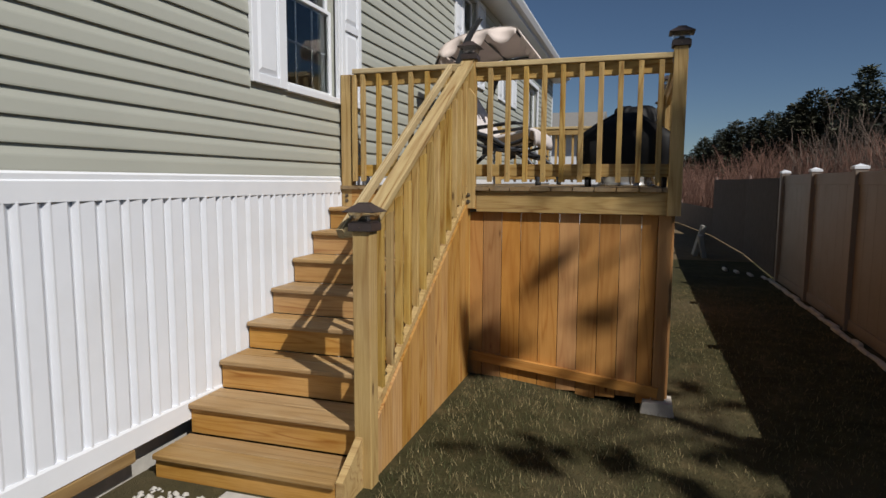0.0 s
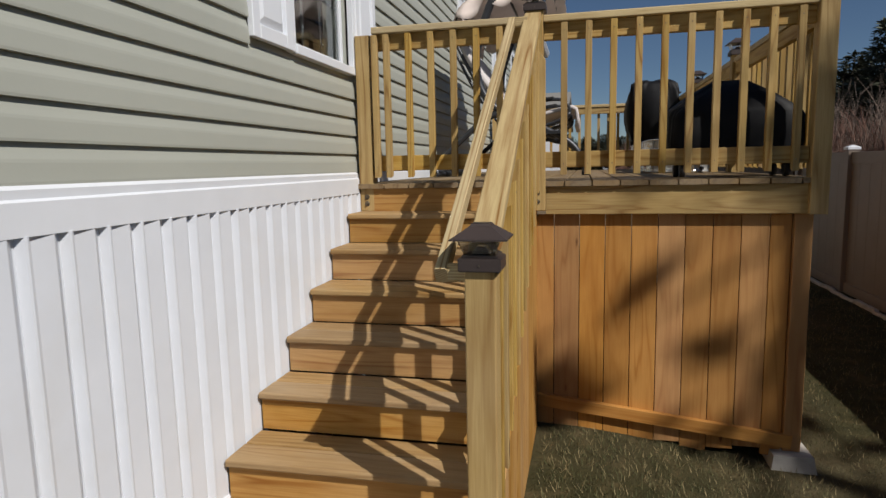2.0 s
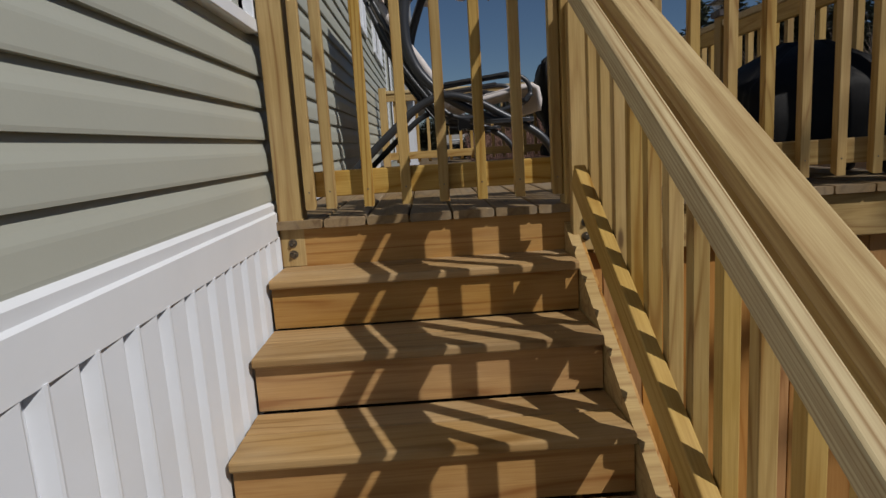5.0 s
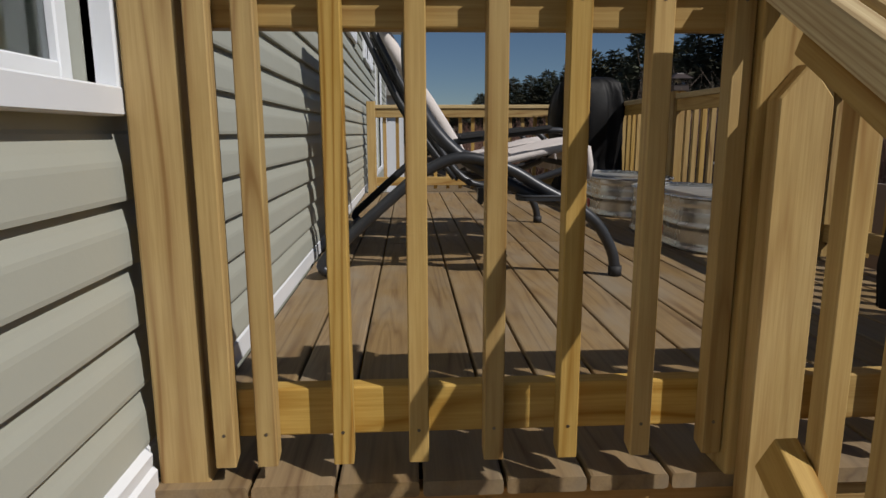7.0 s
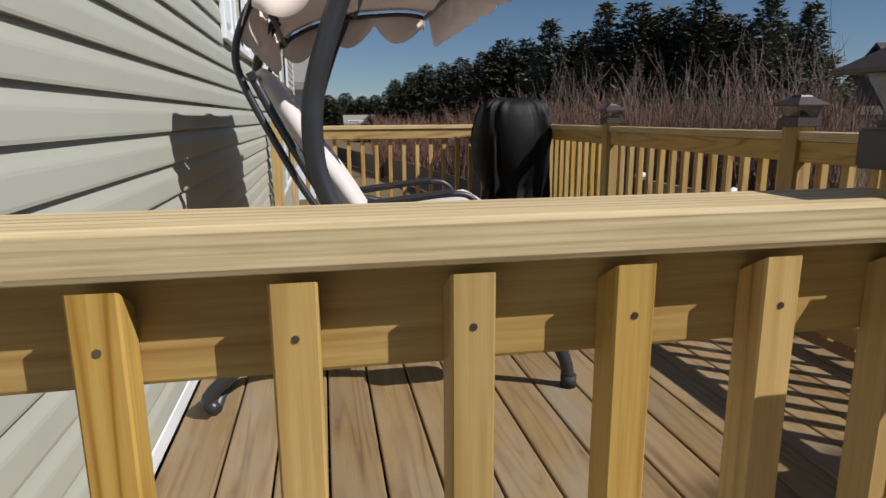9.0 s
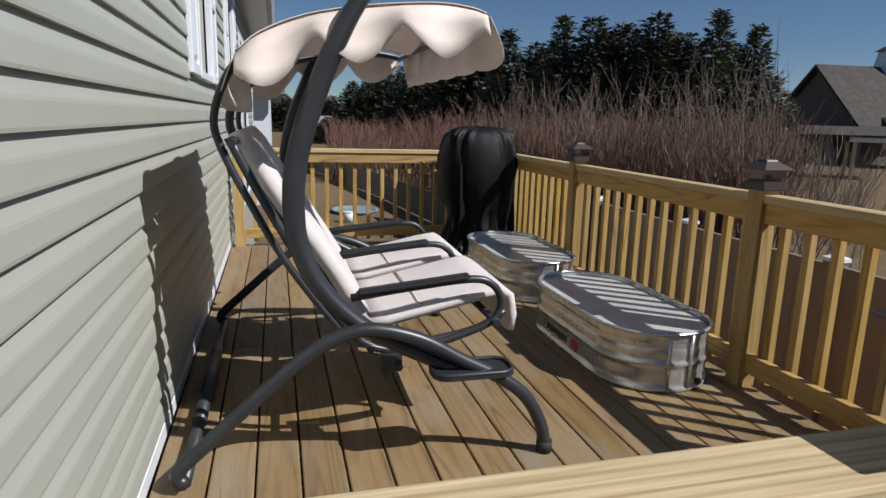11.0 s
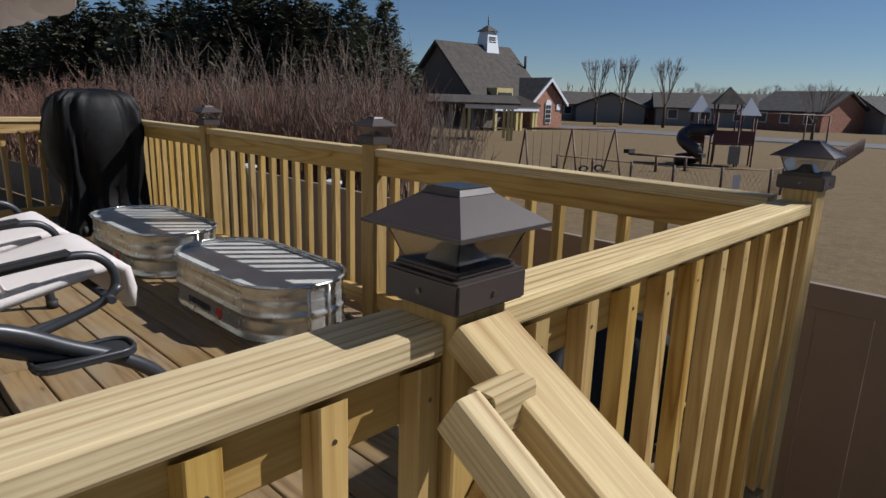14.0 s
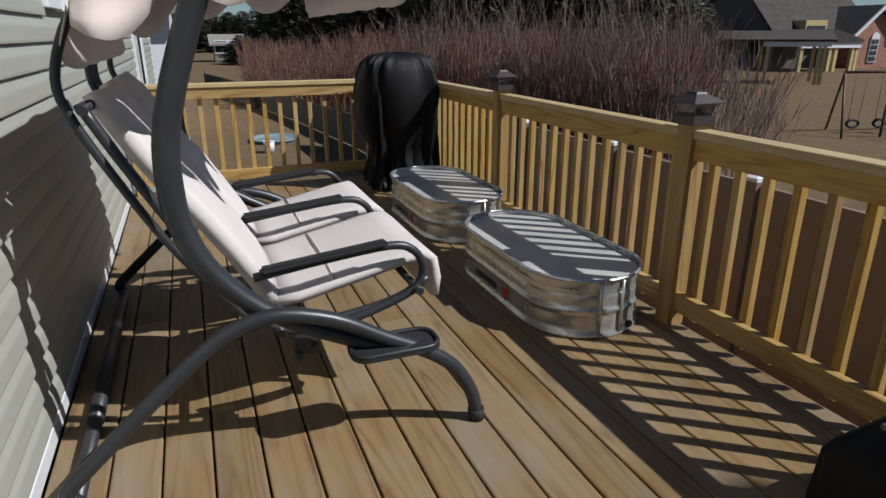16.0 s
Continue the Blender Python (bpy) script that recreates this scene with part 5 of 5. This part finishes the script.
def make_community_building():
    """Brick and shingle hall with a cupola, a gabled brick wing and a porch."""
    dist = 72.0
    x, y = polar(49.0, dist)
    b = thing("community_hall", (x, y, -0.11), "brick community hall with steep shingled roof, cupola and porch", "building")
    b.rotation_euler = (0, 0, radians(-5))
    # local x to the viewer's right, y away
    bm = bmesh.new()
    prism(bm, [(-5.5, 0), (5.5, 0), (5.5, 3.0), (0, 8.2), (-5.5, 3.0)], 0, -6.6, 3.4)
    part("wall", bm, GABLE_SIDING, b, "dark grey gable siding")
    bm = bmesh.new()
    prism(bm, [(-6.3, 2.5), (0, 8.3), (6.3, 2.5), (6.3, 2.8), (0, 8.62), (-6.3, 2.8)], 0, -7.2, 4.0)
    part("roof", bm, SHINGLE, b, "steep dark shingled roof")
    bm = bmesh.new()
    prism_frustum(bm, 0.95, 0.66, 7.7, 10.0)
    cup = part("cupola", bm, WHITE, b, "white louvred cupola", loc=(0.4, 0, 0))
    for z in (8.9, 9.15, 9.4):
        part("louvre", boxed(-0.5, 0.5, -0.86, -0.70, z, z + 0.06), GREYWALL, cup)
    bm = bmesh.new()
    prism_frustum(bm, 0.9, 0.12, 0, 0.65)
    part("cupola_roof", bm, SHINGLE2, cup, m=Matrix.Translation((0, 0, 10.02)))
    bm = bmesh.new()
    tube(bm, [(0, 0, 10.6), (0, 0, 11.7)], 0.06, 6)
    part("finial", bm, RUST, cup)
    bm = bmesh.new()
    tube(bm, [(4.0, -2.5, 5.5), (4.0, -2.5, 7.6)], 0.14, 8)
    part("vent_pipe", bm, SHINGLE2, b)
    # brick wing with a gable front
    bm = bmesh.new()
    prism(bm, [(-0.5, 0), (4.2, 0), (4.2, 2.8), (1.85, 4.8), (-0.5, 2.8)], 1, -8.0, -1.0)
    w = part("wing_wall", bm, BRICK, b, "red brick gable wall")
    bm = bmesh.new()
    prism(bm, [(-1.05, 2.4), (1.85, 4.9), (4.75, 2.4), (4.75, 2.65), (1.85, 5.2), (-1.05, 2.65)], 1, -8.3, 0.0)
    part("wing_roof", bm, SHINGLE2, b)
    bm = bmesh.new()
    prism(bm, [(-1.05, 2.25), (1.85, 4.8), (4.75, 2.25), (4.75, 2.6), (1.85, 5.15), (-1.05, 2.6)], 1, -8.42, -8.31)
    part("bargeboard", bm, WHITE, b, "white bargeboard")
    win = part("window", boxed(1.4, 2.3, -8.1, -8.01, 0.5, 2.5), WHITE, w, "tall arched white window")
    for k in range(4):
        for j in range(2):
            part("pane", boxed(1.47 + 0.40 * j, 1.82 + 0.40 * j, -8.13, -8.105, 0.6 + 0.47 * k, 0.98 + 0.47 * k), GLASSFAR, win)
    bm = bmesh.new()
    tube(bm, [(1.85, -8.12, 2.5), (1.85, -8.02, 2.5)], 0.45, 16)
    part("window_arch", bm, WHITE, w)
    part("window", boxed(3.2, 3.8, -8.1, -8.01, 1.9, 2.5), WHITE, w, "small white window")
    # dormer and porch
    part("dormer", boxed(-4.4, -2.1, -6.6, -3.4, 2.7, 3.95), YELLOWP, b, "pale dormer with a band window")
    part("dormer_band", boxed(-4.2, -2.3, -6.66, -6.605, 3.1, 3.5), GLASSFAR, b)
    bm = bmesh.new()
    prism(bm, [(-9.3, 2.2), (-3.2, 2.2), (-3.2, 2.42), (-6.2, 3.2), (-9.3, 2.42)], 1, -11.4, 6.0)
    part("porch_roof", bm, SHINGLE, b)
    part("porch_beam", boxed(-9.2, -3.3, -11.3, -11.0, 1.8, 2.19), WHITE, b, "cream porch beam")
    for px in (-9.0, -6.2, -5.6, -3.9, -3.5):
        part("porch_post", boxed(px - 0.14, px + 0.14, -11.2, -10.92, 0.0, 1.79), YELLOWP, b)
    for py in (-8, -5, -2, 1, 4):
        part("porch_post", boxed(-9.15, -8.87, py - 0.14, py + 0.14, 0.0, 2.19), GREYWALL, b)


def make_pavilion():
    x, y = polar(49.8, 44)
    p = thing("pavilion", (x, y, -0.11), "small open timber pavilion with cream beam and posts", "pavilion")
    p.rotation_euler = (0, 0, radians(-40))
    for px, py in ((-1.5, 0), (1.5, 0), (-1.5, 2.8), (1.5, 2.8), (1.25, 0)):
        part("post", boxed(px - 0.09, px + 0.09, py - 0.09, py + 0.09, 0, 2.15), YELLOWP, p)
    part("beam", boxed(-1.8, 1.8, -0.14, 0.10, 2.15, 2.42), WHITE, p, "cream front beam")
    bm = bmesh.new()
    prism(bm, [(-0.3, 2.43), (1.4, 2.9), (3.1, 2.43), (3.1, 2.55), (1.4, 3.05), (-0.3, 2.55)], 0, -4.5, 2.0)
    part("roof", bm, SHINGLE, p)


def make_playground():
    # swing set: three A-frames with a top beam
    s = thing("swing_set", (*polar(57.0, 23.5), -0.11), "long rusty steel swing set with tyre seats on the playing field", "swing set")
    a = Vector((*polar(53.0, 22.5), -0.11)) - s.location
    c = Vector((*polar(60.8, 25.5), -0.11)) - s.location
    ax = (c - a).normalized()
    side = Vector((-ax.y, ax.x, 0))
    H = 1.8
    bm = bmesh.new()
    tube(bm, [a + Vector((0, 0, H)), c + Vector((0, 0, H))], 0.04, 8)
    part("top_beam", bm, RUST, s)
    for u in (0.0, 0.5, 1.0):
        p = a.lerp(c, u) + Vector((0, 0, H))
        for sg in (-1, 1):
            bm = bmesh.new()
            q = a.lerp(c, u) + side * sg * 0.9 + ax * 0.45 * sg
            tube(bm, [p, q], 0.035, 6)
            part("leg", bm, RUST, s)
    for u in (0.13, 0.33, 0.66, 0.84):
        p = a.lerp(c, u) + Vector((0, 0, H))
        for dx in (-0.2, 0.2):
            bm = bmesh.new()
            tube(bm, [p + ax * dx, p + ax * dx * 0.8 + Vector((0, 0, -H + 0.4))], 0.010, 4)
            part("chain", bm, RUST, s)
        bm = bmesh.new()
        q = p + Vector((0, 0, -H + 0.30))
        tube(bm, [q + ax * 0.2 * math.cos(t) + Vector((0, 0, 0.11 * math.sin(t))) for t in [k * math.pi / 6 for k in range(12)]], 0.045, 6, closed=True)
        part("seat", bm, RUBBER, s)
    # seesaw
    s = thing("seesaw", (*polar(66.0, 28.5), -0.11), "low steel seesaw with dark seats on the playing field", "seesaw")
    bm = bmesh.new()
    tube(bm, [(-2.2, 1.0, 0.75), (1.2, -0.6, 0.55)], 0.05, 6)
    part("beam", bm, RUST, s)
    for q in ((-2.2, 1.0, 0.75), (1.2, -0.6, 0.55)):
        bm = bmesh.new()
        box(bm, q[0] - 0.25, q[0] + 0.25, q[1] - 0.12, q[1] + 0.12, q[2] + 0.04, q[2] + 0.2)
        part("seat", bm, RUBBER, s)
    for q in ((-0.9, 0.4), (0.5, -0.25)):
        bm = bmesh.new()
        tube(bm, [(q[0], q[1], -0.05), (q[0], q[1], 0.62)], 0.06, 6)
        part("stand", bm, RUST, s)
    # play tower with a spiral slide
    s = thing("play_tower", (*polar(69.6, 33), -0.11), "dark playground tower with pointed roofs and a spiral slide", "playground tower")
    s.rotation_euler = (0, 0, radians(-60))
    s.scale = (0.68, 0.68, 0.80)
    for (cx, cy, h, rr) in ((0, 0, 3.9, 0.75), (1.45, 0.2, 3.3, 0.45), (-1.7, 0.8, 3.4, 0.45)):
        for sx in (-1, 1):
            for sy in (-1, 1):
                bm = bmesh.new()
                tube(bm, [(cx + sx * rr, cy + sy * rr, 0), (cx + sx * rr, cy + sy * rr, h - 0.3)], 0.06, 6)
                part("post", bm, BLUEP, s)
        bm = bmesh.new()
        prism_frustum(bm, rr + 0.25, 0.03, 0, 1.0)
        part("tower_roof", bm, SHINGLE if rr > 0.6 else WHITE, s, "pointed roof", m=Matrix.Translation((cx, cy, h - 0.3)))
        part("platform", boxed(cx - rr, cx + rr, cy - rr, cy + rr, 1.25, 1.33), BLUEP, s)
        part("side_panel", boxed(cx - rr, cx + rr, cy - rr - 0.03, cy - rr + 0.03, 1.34, 2.1), BLUEP, s)
    part("climber", boxed(0.25, 0.95, -1.25, -1.0, 0.2, 1.25), GREYWALL, s)
    bm = bmesh.new()
    pts = [(-0.8, -0.3, 2.1), (-1.9, -0.35, 2.1)]
    for k in range(14):
        a = 1.57 + k * 0.42
        pts.append((-2.3 + 0.6 * math.cos(a), -0.95 + 0.6 * math.sin(a), 2.05 - 0.125 * k))
    pts.append((-3.1, -1.2, 0.3))
    tube(bm, pts, 0.36, 10)
    part("spiral_slide", bm, SLIDEM, s, "dark tube slide", smooth=True)
    # monkey bars
    s = thing("monkey_bars", (*polar(72.2, 35), -0.11), "tall dark steel climbing bars on the playing field", "climbing frame")
    for dx in (-2.2, 2.2):
        for dy in (-0.5, 0.5):
            bm = bmesh.new()
            tube(bm, [(dx * 0.5, dy - dx, 0), (dx * 0.5, dy - dx, 2.5)], 0.04, 6)
            part("post", bm, RUST, s)
    for dy in (-0.5, 0.5):
        bm = bmesh.new()
        tube(bm, [(-1.1, dy + 2.2, 2.5), (1.1, dy - 2.2, 2.5)], 0.035, 6)
        part("side_rail", bm, RUST, s)
    # field fence with dark posts
    f = thing("field_fence", (0, 0, -0.11), "low dark chain-link fence along the field", "fence")
    prev = None
    path = [polar(56, 22.5), polar(66, 20.6), polar(73.5, 21.5), polar(77.2, 31), polar(79.5, 55)]
    ends = []
    for (xa, ya), (xb, yb) in zip(path, path[1:]):
        L = math.hypot(xb - xa, yb - ya)
        n = max(2, round(L / 1.5))
        for k in range(n):
            ends.append((xa + (xb - xa) * k / n, ya + (yb - ya) * k / n))
    for k, (px, py) in enumerate(ends):
        bm = bmesh.new()
        tube(bm, [(0, 0, -0.1), (0, 0, 0.95)], 0.04, 6)
        part("fence_post", bm, RUST, f, loc=(px, py, 0))
    bm = bmesh.new()
    for (xa, ya), (xb, yb) in zip(ends, ends[1:]):
        tube(bm, [(xa, ya, 0.9), (xb, yb, 0.9)], 0.016, 4)
        L = math.hypot(xb - xa, yb - ya)
        n = int(L / 0.14)
        for k in range(n):
            u = k / n
            for du in (0.45, -0.45):
                v = min(1, max(0, u + du / L))
                tube(bm, [(xa + (xb - xa) * u, ya + (yb - ya) * u, 0.02), (xa + (xb - xa) * v, ya + (yb - ya) * v, 0.9)], 0.004, 3, caps=False)
    part("wire_mesh", bm, RUST, f, "woven wire mesh")
    sg = thing("notice_sign", (*polar(71.0, 20.7), -0.11), "small white notice on the field fence", "sign")
    part("board", boxed(-0.11, 0.11, -0.02, 0.0, 0.35, 0.78), WHITE, sg)
    sg.rotation_euler = (0, 0, radians(-70))


def make_far():
    gable_house("house", 55.6, 108, 20, 10, 2.9, 2.3, -35, GREYWALL, SHINGLE, "low grey ranch house with dark roof", 3)
    gable_house("house", 60.8, 104, 13, 10, 2.7, 2.4, 20, GREYWALL, SHINGLE, "low grey ranch house with dark roof", 2)
    gable_house("house", 64.6, 104, 12, 9, 2.9, 2.3, -65, BRICK, SHINGLE2, "low brick ranch house with dark roof", 2)
    gable_house("house", 67.6, 100, 13, 9, 2.9, 2.4, -60, GREYWALL, SHINGLE, "low grey ranch house with dark roof", 3)
    gable_house("house", 71.2, 104, 11, 9, 2.9, 2.6, -40, GREYWALL, SHINGLE2, "low grey ranch house with dark roof", 3)
    gable_house("house", 75.4, 98, 10, 9, 3.0, 3.0, -110, BRICK, SHINGLE2, "low grey ranch house with dark roof", 3)
    gable_house("house", 81.5, 104, 13, 9, 2.9, 2.6, -40, GREYWALL, SHINGLE2, "low grey ranch house with dark roof", 3)
    gable_house("house", 3.3, 78, 2.9, 4, 1.9, 0.8, 0, GREYWALL, GREYWALL, "small tan house beyond the brush", 2)
    gable_house("neighbour_house", -9.5, 26.8, 8.2, 12, 3.5, 1.2, 0, WHITE, GREYWALL, "white single-storey neighbouring house", 2)
    for k, (az, d, h, sp) in enumerate(((59.0, 85, 7.9, 0.28), (61.2, 87, 8.1, 0.25), (64.7, 84, 7.9, 0.3), (75.9, 62, 5.0, 0.6), (68.6, 110, 6.0, 0.5), (71.4, 110, 5.4, 0.5), (72.8, 112, 6.2, 0.5), (66.9, 120, 6.5, 0.5), (56.5, 112, 4.6, 0.5))):
        bare_tree(az, d, h, 40 + k, sp)
    # street beyond the field
    bm = bmesh.new()
    a, b = polar(50.5, 78), polar(88, 62)
    d = Vector((b[0] - a[0], b[1] - a[1], 0)).normalized()
    n = Vector((-d.y, d.x, 0)) * 4.0
    A, B = Vector((*a, -0.1)) - d * 40, Vector((*b, -0.1)) + d * 120
    vs = [bm.verts.new(p) for p in (A - n, B - n, B + n, A + n)]
    vt = [bm.verts.new(v.co + Vector((0, 0, 0.03))) for v in vs]
    bm.faces.new(vt)
    for k in range(4):
        bm.faces.new((vs[k], vs[(k + 1) % 4], vt[(k + 1) % 4], vt[k]))
    tagged(part("road", bm, ASPHALT), "grey asphalt street beyond the field", "road", kind="structure")
    # far belt of hazy woods
    rnd = random.Random(77)
    bm = bmesh.new()
    for k in range(900):
        az = rnd.uniform(-20, 100)
        x, y = polar(az, rnd.uniform(190, 215))
        h = rnd.uniform(5, 8)
        bare_stem(bm, (x, y, -0.2), h, (0, 0), rnd, 0.35, 3)
    tagged(part("far_woods", bm, TWIG2), "distant grey line of bare woods", "woods", kind="stuff")


def make_yard_bits():
    """Dark windscreen beyond the fence end, boards leaning on it, gravel and stones by the step."""
    f = thing("mesh_screen", (0, 0, -0.11), "dark mesh windscreen fence running on from the vinyl fence", "fence")
    pts = [(2.45, 11.1), (2.55, 15.0), (2.4, 20.0), (1.8, 26.0), (0.9, 32.0), (-0.7, 42.0)]
    for (xa, ya), (xb, yb) in zip(pts, pts[1:]):
        bm = bmesh.new()
        top = 1.72 if ya < 19 else 0.85
        v = [(xa - 0.01, ya, 0.03), (xb - 0.01, yb, 0.03), (xb - 0.01, yb, top), (xa - 0.01, ya, top)]
        lo = [bm.verts.new(p) for p in v]
        hi = [bm.verts.new((p[0] + 0.02, p[1], p[2])) for p in v]
        bm.faces.new(lo)
        bm.faces.new(hi[::-1])
        for k in range(4):
            bm.faces.new((lo[k], hi[k], hi[(k + 1) % 4], lo[(k + 1) % 4]))
        part("screen", bm, SCREEN, f)
    for xa, ya in pts:
        bm = bmesh.new()
        tube(bm, [(xa + 0.05, ya, -0.1), (xa + 0.05, ya, 1.8 if ya < 21 else 0.95)], 0.04, 8)
        part("post", bm, RUST, f)
    # slabs stand in sun here; their darker grey carries the missing shade
    for (x, y, h, a) in ((1.45, 14.4, 0.7, 0.25), (1.62, 14.1, 0.5, -0.2)):
        b = thing("paving_slab", (x, y, -0.11), "slab at the end of the lawn, shade put into its grey", "slab", "leaning slabs")
        bm = bmesh.new()
        box(bm, -0.05, 0.05, -0.22, 0.22, 0, h)
        bmesh.ops.bevel(bm, geom=list(bm.edges), offset=0.012, segments=1, affect="EDGES")
        part("slab", bm, GREYWALL, b, m=Matrix.Rotation(a, 4, "Y"))
    rnd = random.Random(3)
    bm = bmesh.new()
    for i in range(1500):
        x, y = rnd.uniform(-2.0, -1.1), rnd.uniform(0.5, 1.72)
        s = rnd.uniform(0.006, 0.02) * (1.6 if rnd.random() < 0.06 else 1)
        prism_rock(bm, x, y, ground_z(x, y) + s * 0.3, s, rnd)
    tagged(part("gravel", bm, CONCRETE), "pale crushed gravel at the foot of the house", "gravel", kind="stuff")
    for i in range(9):
        x, y = rnd.uniform(-1.9, -1.62), rnd.uniform(1.3, 1.66)
        bm = bmesh.new()
        prism_rock(bm, 0, 0, 0.02, rnd.uniform(0.03, 0.055), rnd)
        tagged(part("stone", bm, CONCRETE, loc=(x, y, ground_z(x, y) + 0.005)), "pale broken stone beside the bottom step", "stone", "loose stones")
    bm = bmesh.new()
    box(bm, -1.62, -1.0, 1.30, 1.80, 0.0, 0.055)
    bmesh.ops.bevel(bm, geom=list(bm.edges), offset=0.01, segments=2, affect="EDGES")
    tagged(part("paver", bm, CONCRETE), "grey concrete paver before the bottom step", "paver", kind="structure")


def prism_rock(bm, x, y, z, s, rnd):
    t = [bm.verts.new((x + s * math.cos(a) * rnd.uniform(.7, 1.2), y + s * math.sin(a) * rnd.uniform(.7, 1.2), z + rnd.uniform(-.2, .2) * s)) for a in (0.2, 1.4, 2.7, 3.9, 5.1)]
    u = bm.verts.new((x + rnd.uniform(-.2, .2) * s, y + rnd.uniform(-.2, .2) * s, z + s * 0.75))
    d = bm.verts.new((x, y, z - s * 0.6))
    for k in range(5):
        bm.faces.new((t[k], t[(k + 1) % 5], u))
        bm.faces.new((t[(k + 1) % 5], t[k], d))


def make_back_yard():
    """A pale plastic wading pool and a white bucket on the grass past the far end of the deck."""
    t = thing("wading_pool", (0.56, 22.1, -0.11), "pale blue plastic wading pool lying on the dry lawn", "wading pool")
    bm = bmesh.new()
    rings = ring_shell(bm, [(0.62, 0.75, 0.0), (0.65, 0.78, 0.07), (0.68, 0.81, 0.08), (0.68, 0.81, 0.095), (0.62, 0.75, 0.095), (0.58, 0.71, 0.02)])
    bm.faces.new(rings[-1])
    part("shell", bm, POOLM, t)
    t = thing("bucket", (0.18, 20.2, -0.11), "small white plastic bucket on the dry lawn", "bucket")
    bm = bmesh.new()
    tube(bm, [(0, 0, 0), (0, 0, 0.30)], [0.12, 0.145], 20)
    part("shell", bm, WHITE, t)
    bm = bmesh.new()
    tube(bm, [(0, 0, 0.285), (0, 0, 0.302)], 0.152, 20)
    part("lid", bm, WHITE, t)


POOLM = plain("pool_plastic", (0.20, 0.27, 0.29), 0.5, var=0.08)
SCREEN = plain("dark_mesh_fabric", (0.085, 0.064, 0.05), 0.9)
make_yard_bits()
make_back_yard()
make_trees()
# the thin tall pine beyond the fence that dapples the lawn and the boards
sp = conifer(NEEDLE, 29, 9.0, 2.8, 0.6, 0.022)
sp[0].materials.append(BARK)
sp[1].materials.append(NEEDLE)
TREE_MESH.append(sp)
for px, py, ph in ((8.8, -2.3, 12.6),):
    st = thing("pine_tree", (px, py, -0.11), "tall thin pine beyond the fence", "tree", "tall pines")
    sm = Matrix.Rotation(2.2, 4, "Z") @ Matrix.Diagonal((ph / 9, ph / 9, ph / 9, 1))
    part("trunk", None, BARK, st, mesh=sp[0], m=sm)
    part("crown", None, NEEDLE, st, mesh=sp[1], m=sm)



make_thicket()
make_community_building()
make_pavilion()
make_playground()
make_far()


def make_grass():
    """Short tufts on the lawn beside the deck and under the stairs' side."""
    rnd = random.Random(31)
    bm = bmesh.new()
    for i in range(26000):
        x = rnd.uniform(-0.95, 2.4)
        y = rnd.uniform(0.6, 4.0) if x < 0.5 else rnd.uniform(0.6, 10)
        if x < 0.45 and y > 3.95:
            continue
        z = ground_z(x, y) - 0.004
        a = rnd.uniform(0, 6.28)
        h = rnd.uniform(0.015, 0.045)
        dx, dy = math.cos(a), math.sin(a)
        l = rnd.uniform(0.2, 1.1) * h
        w = 0.0022
        vs = [bm.verts.new((x - dy * w, y + dx * w, z)), bm.verts.new((x + dy * w, y - dx * w, z)), bm.verts.new((x + dx * l, y + dy * l, z + h))]
        bm.faces.new(vs)
    tagged(part("grass", bm, GRASS), "short half-dormant lawn grass", "grass", kind="stuff")


def grass_material():
    m, nt, bs = material("grass_blades")
    g = nt.nodes.new("ShaderNodeNewGeometry")
    nt.links.new(ramp(nt, g.outputs["Random Per Island"], [(0.0, (0.05, 0.062, 0.02)), (0.5, (0.11, 0.10, 0.042)), (1.0, (0.30, 0.235, 0.12))]), bs.inputs["Base Color"])
    bs.inputs["Roughness"].default_value = 0.9
    return m


GRASS = grass_material()

make_grass()
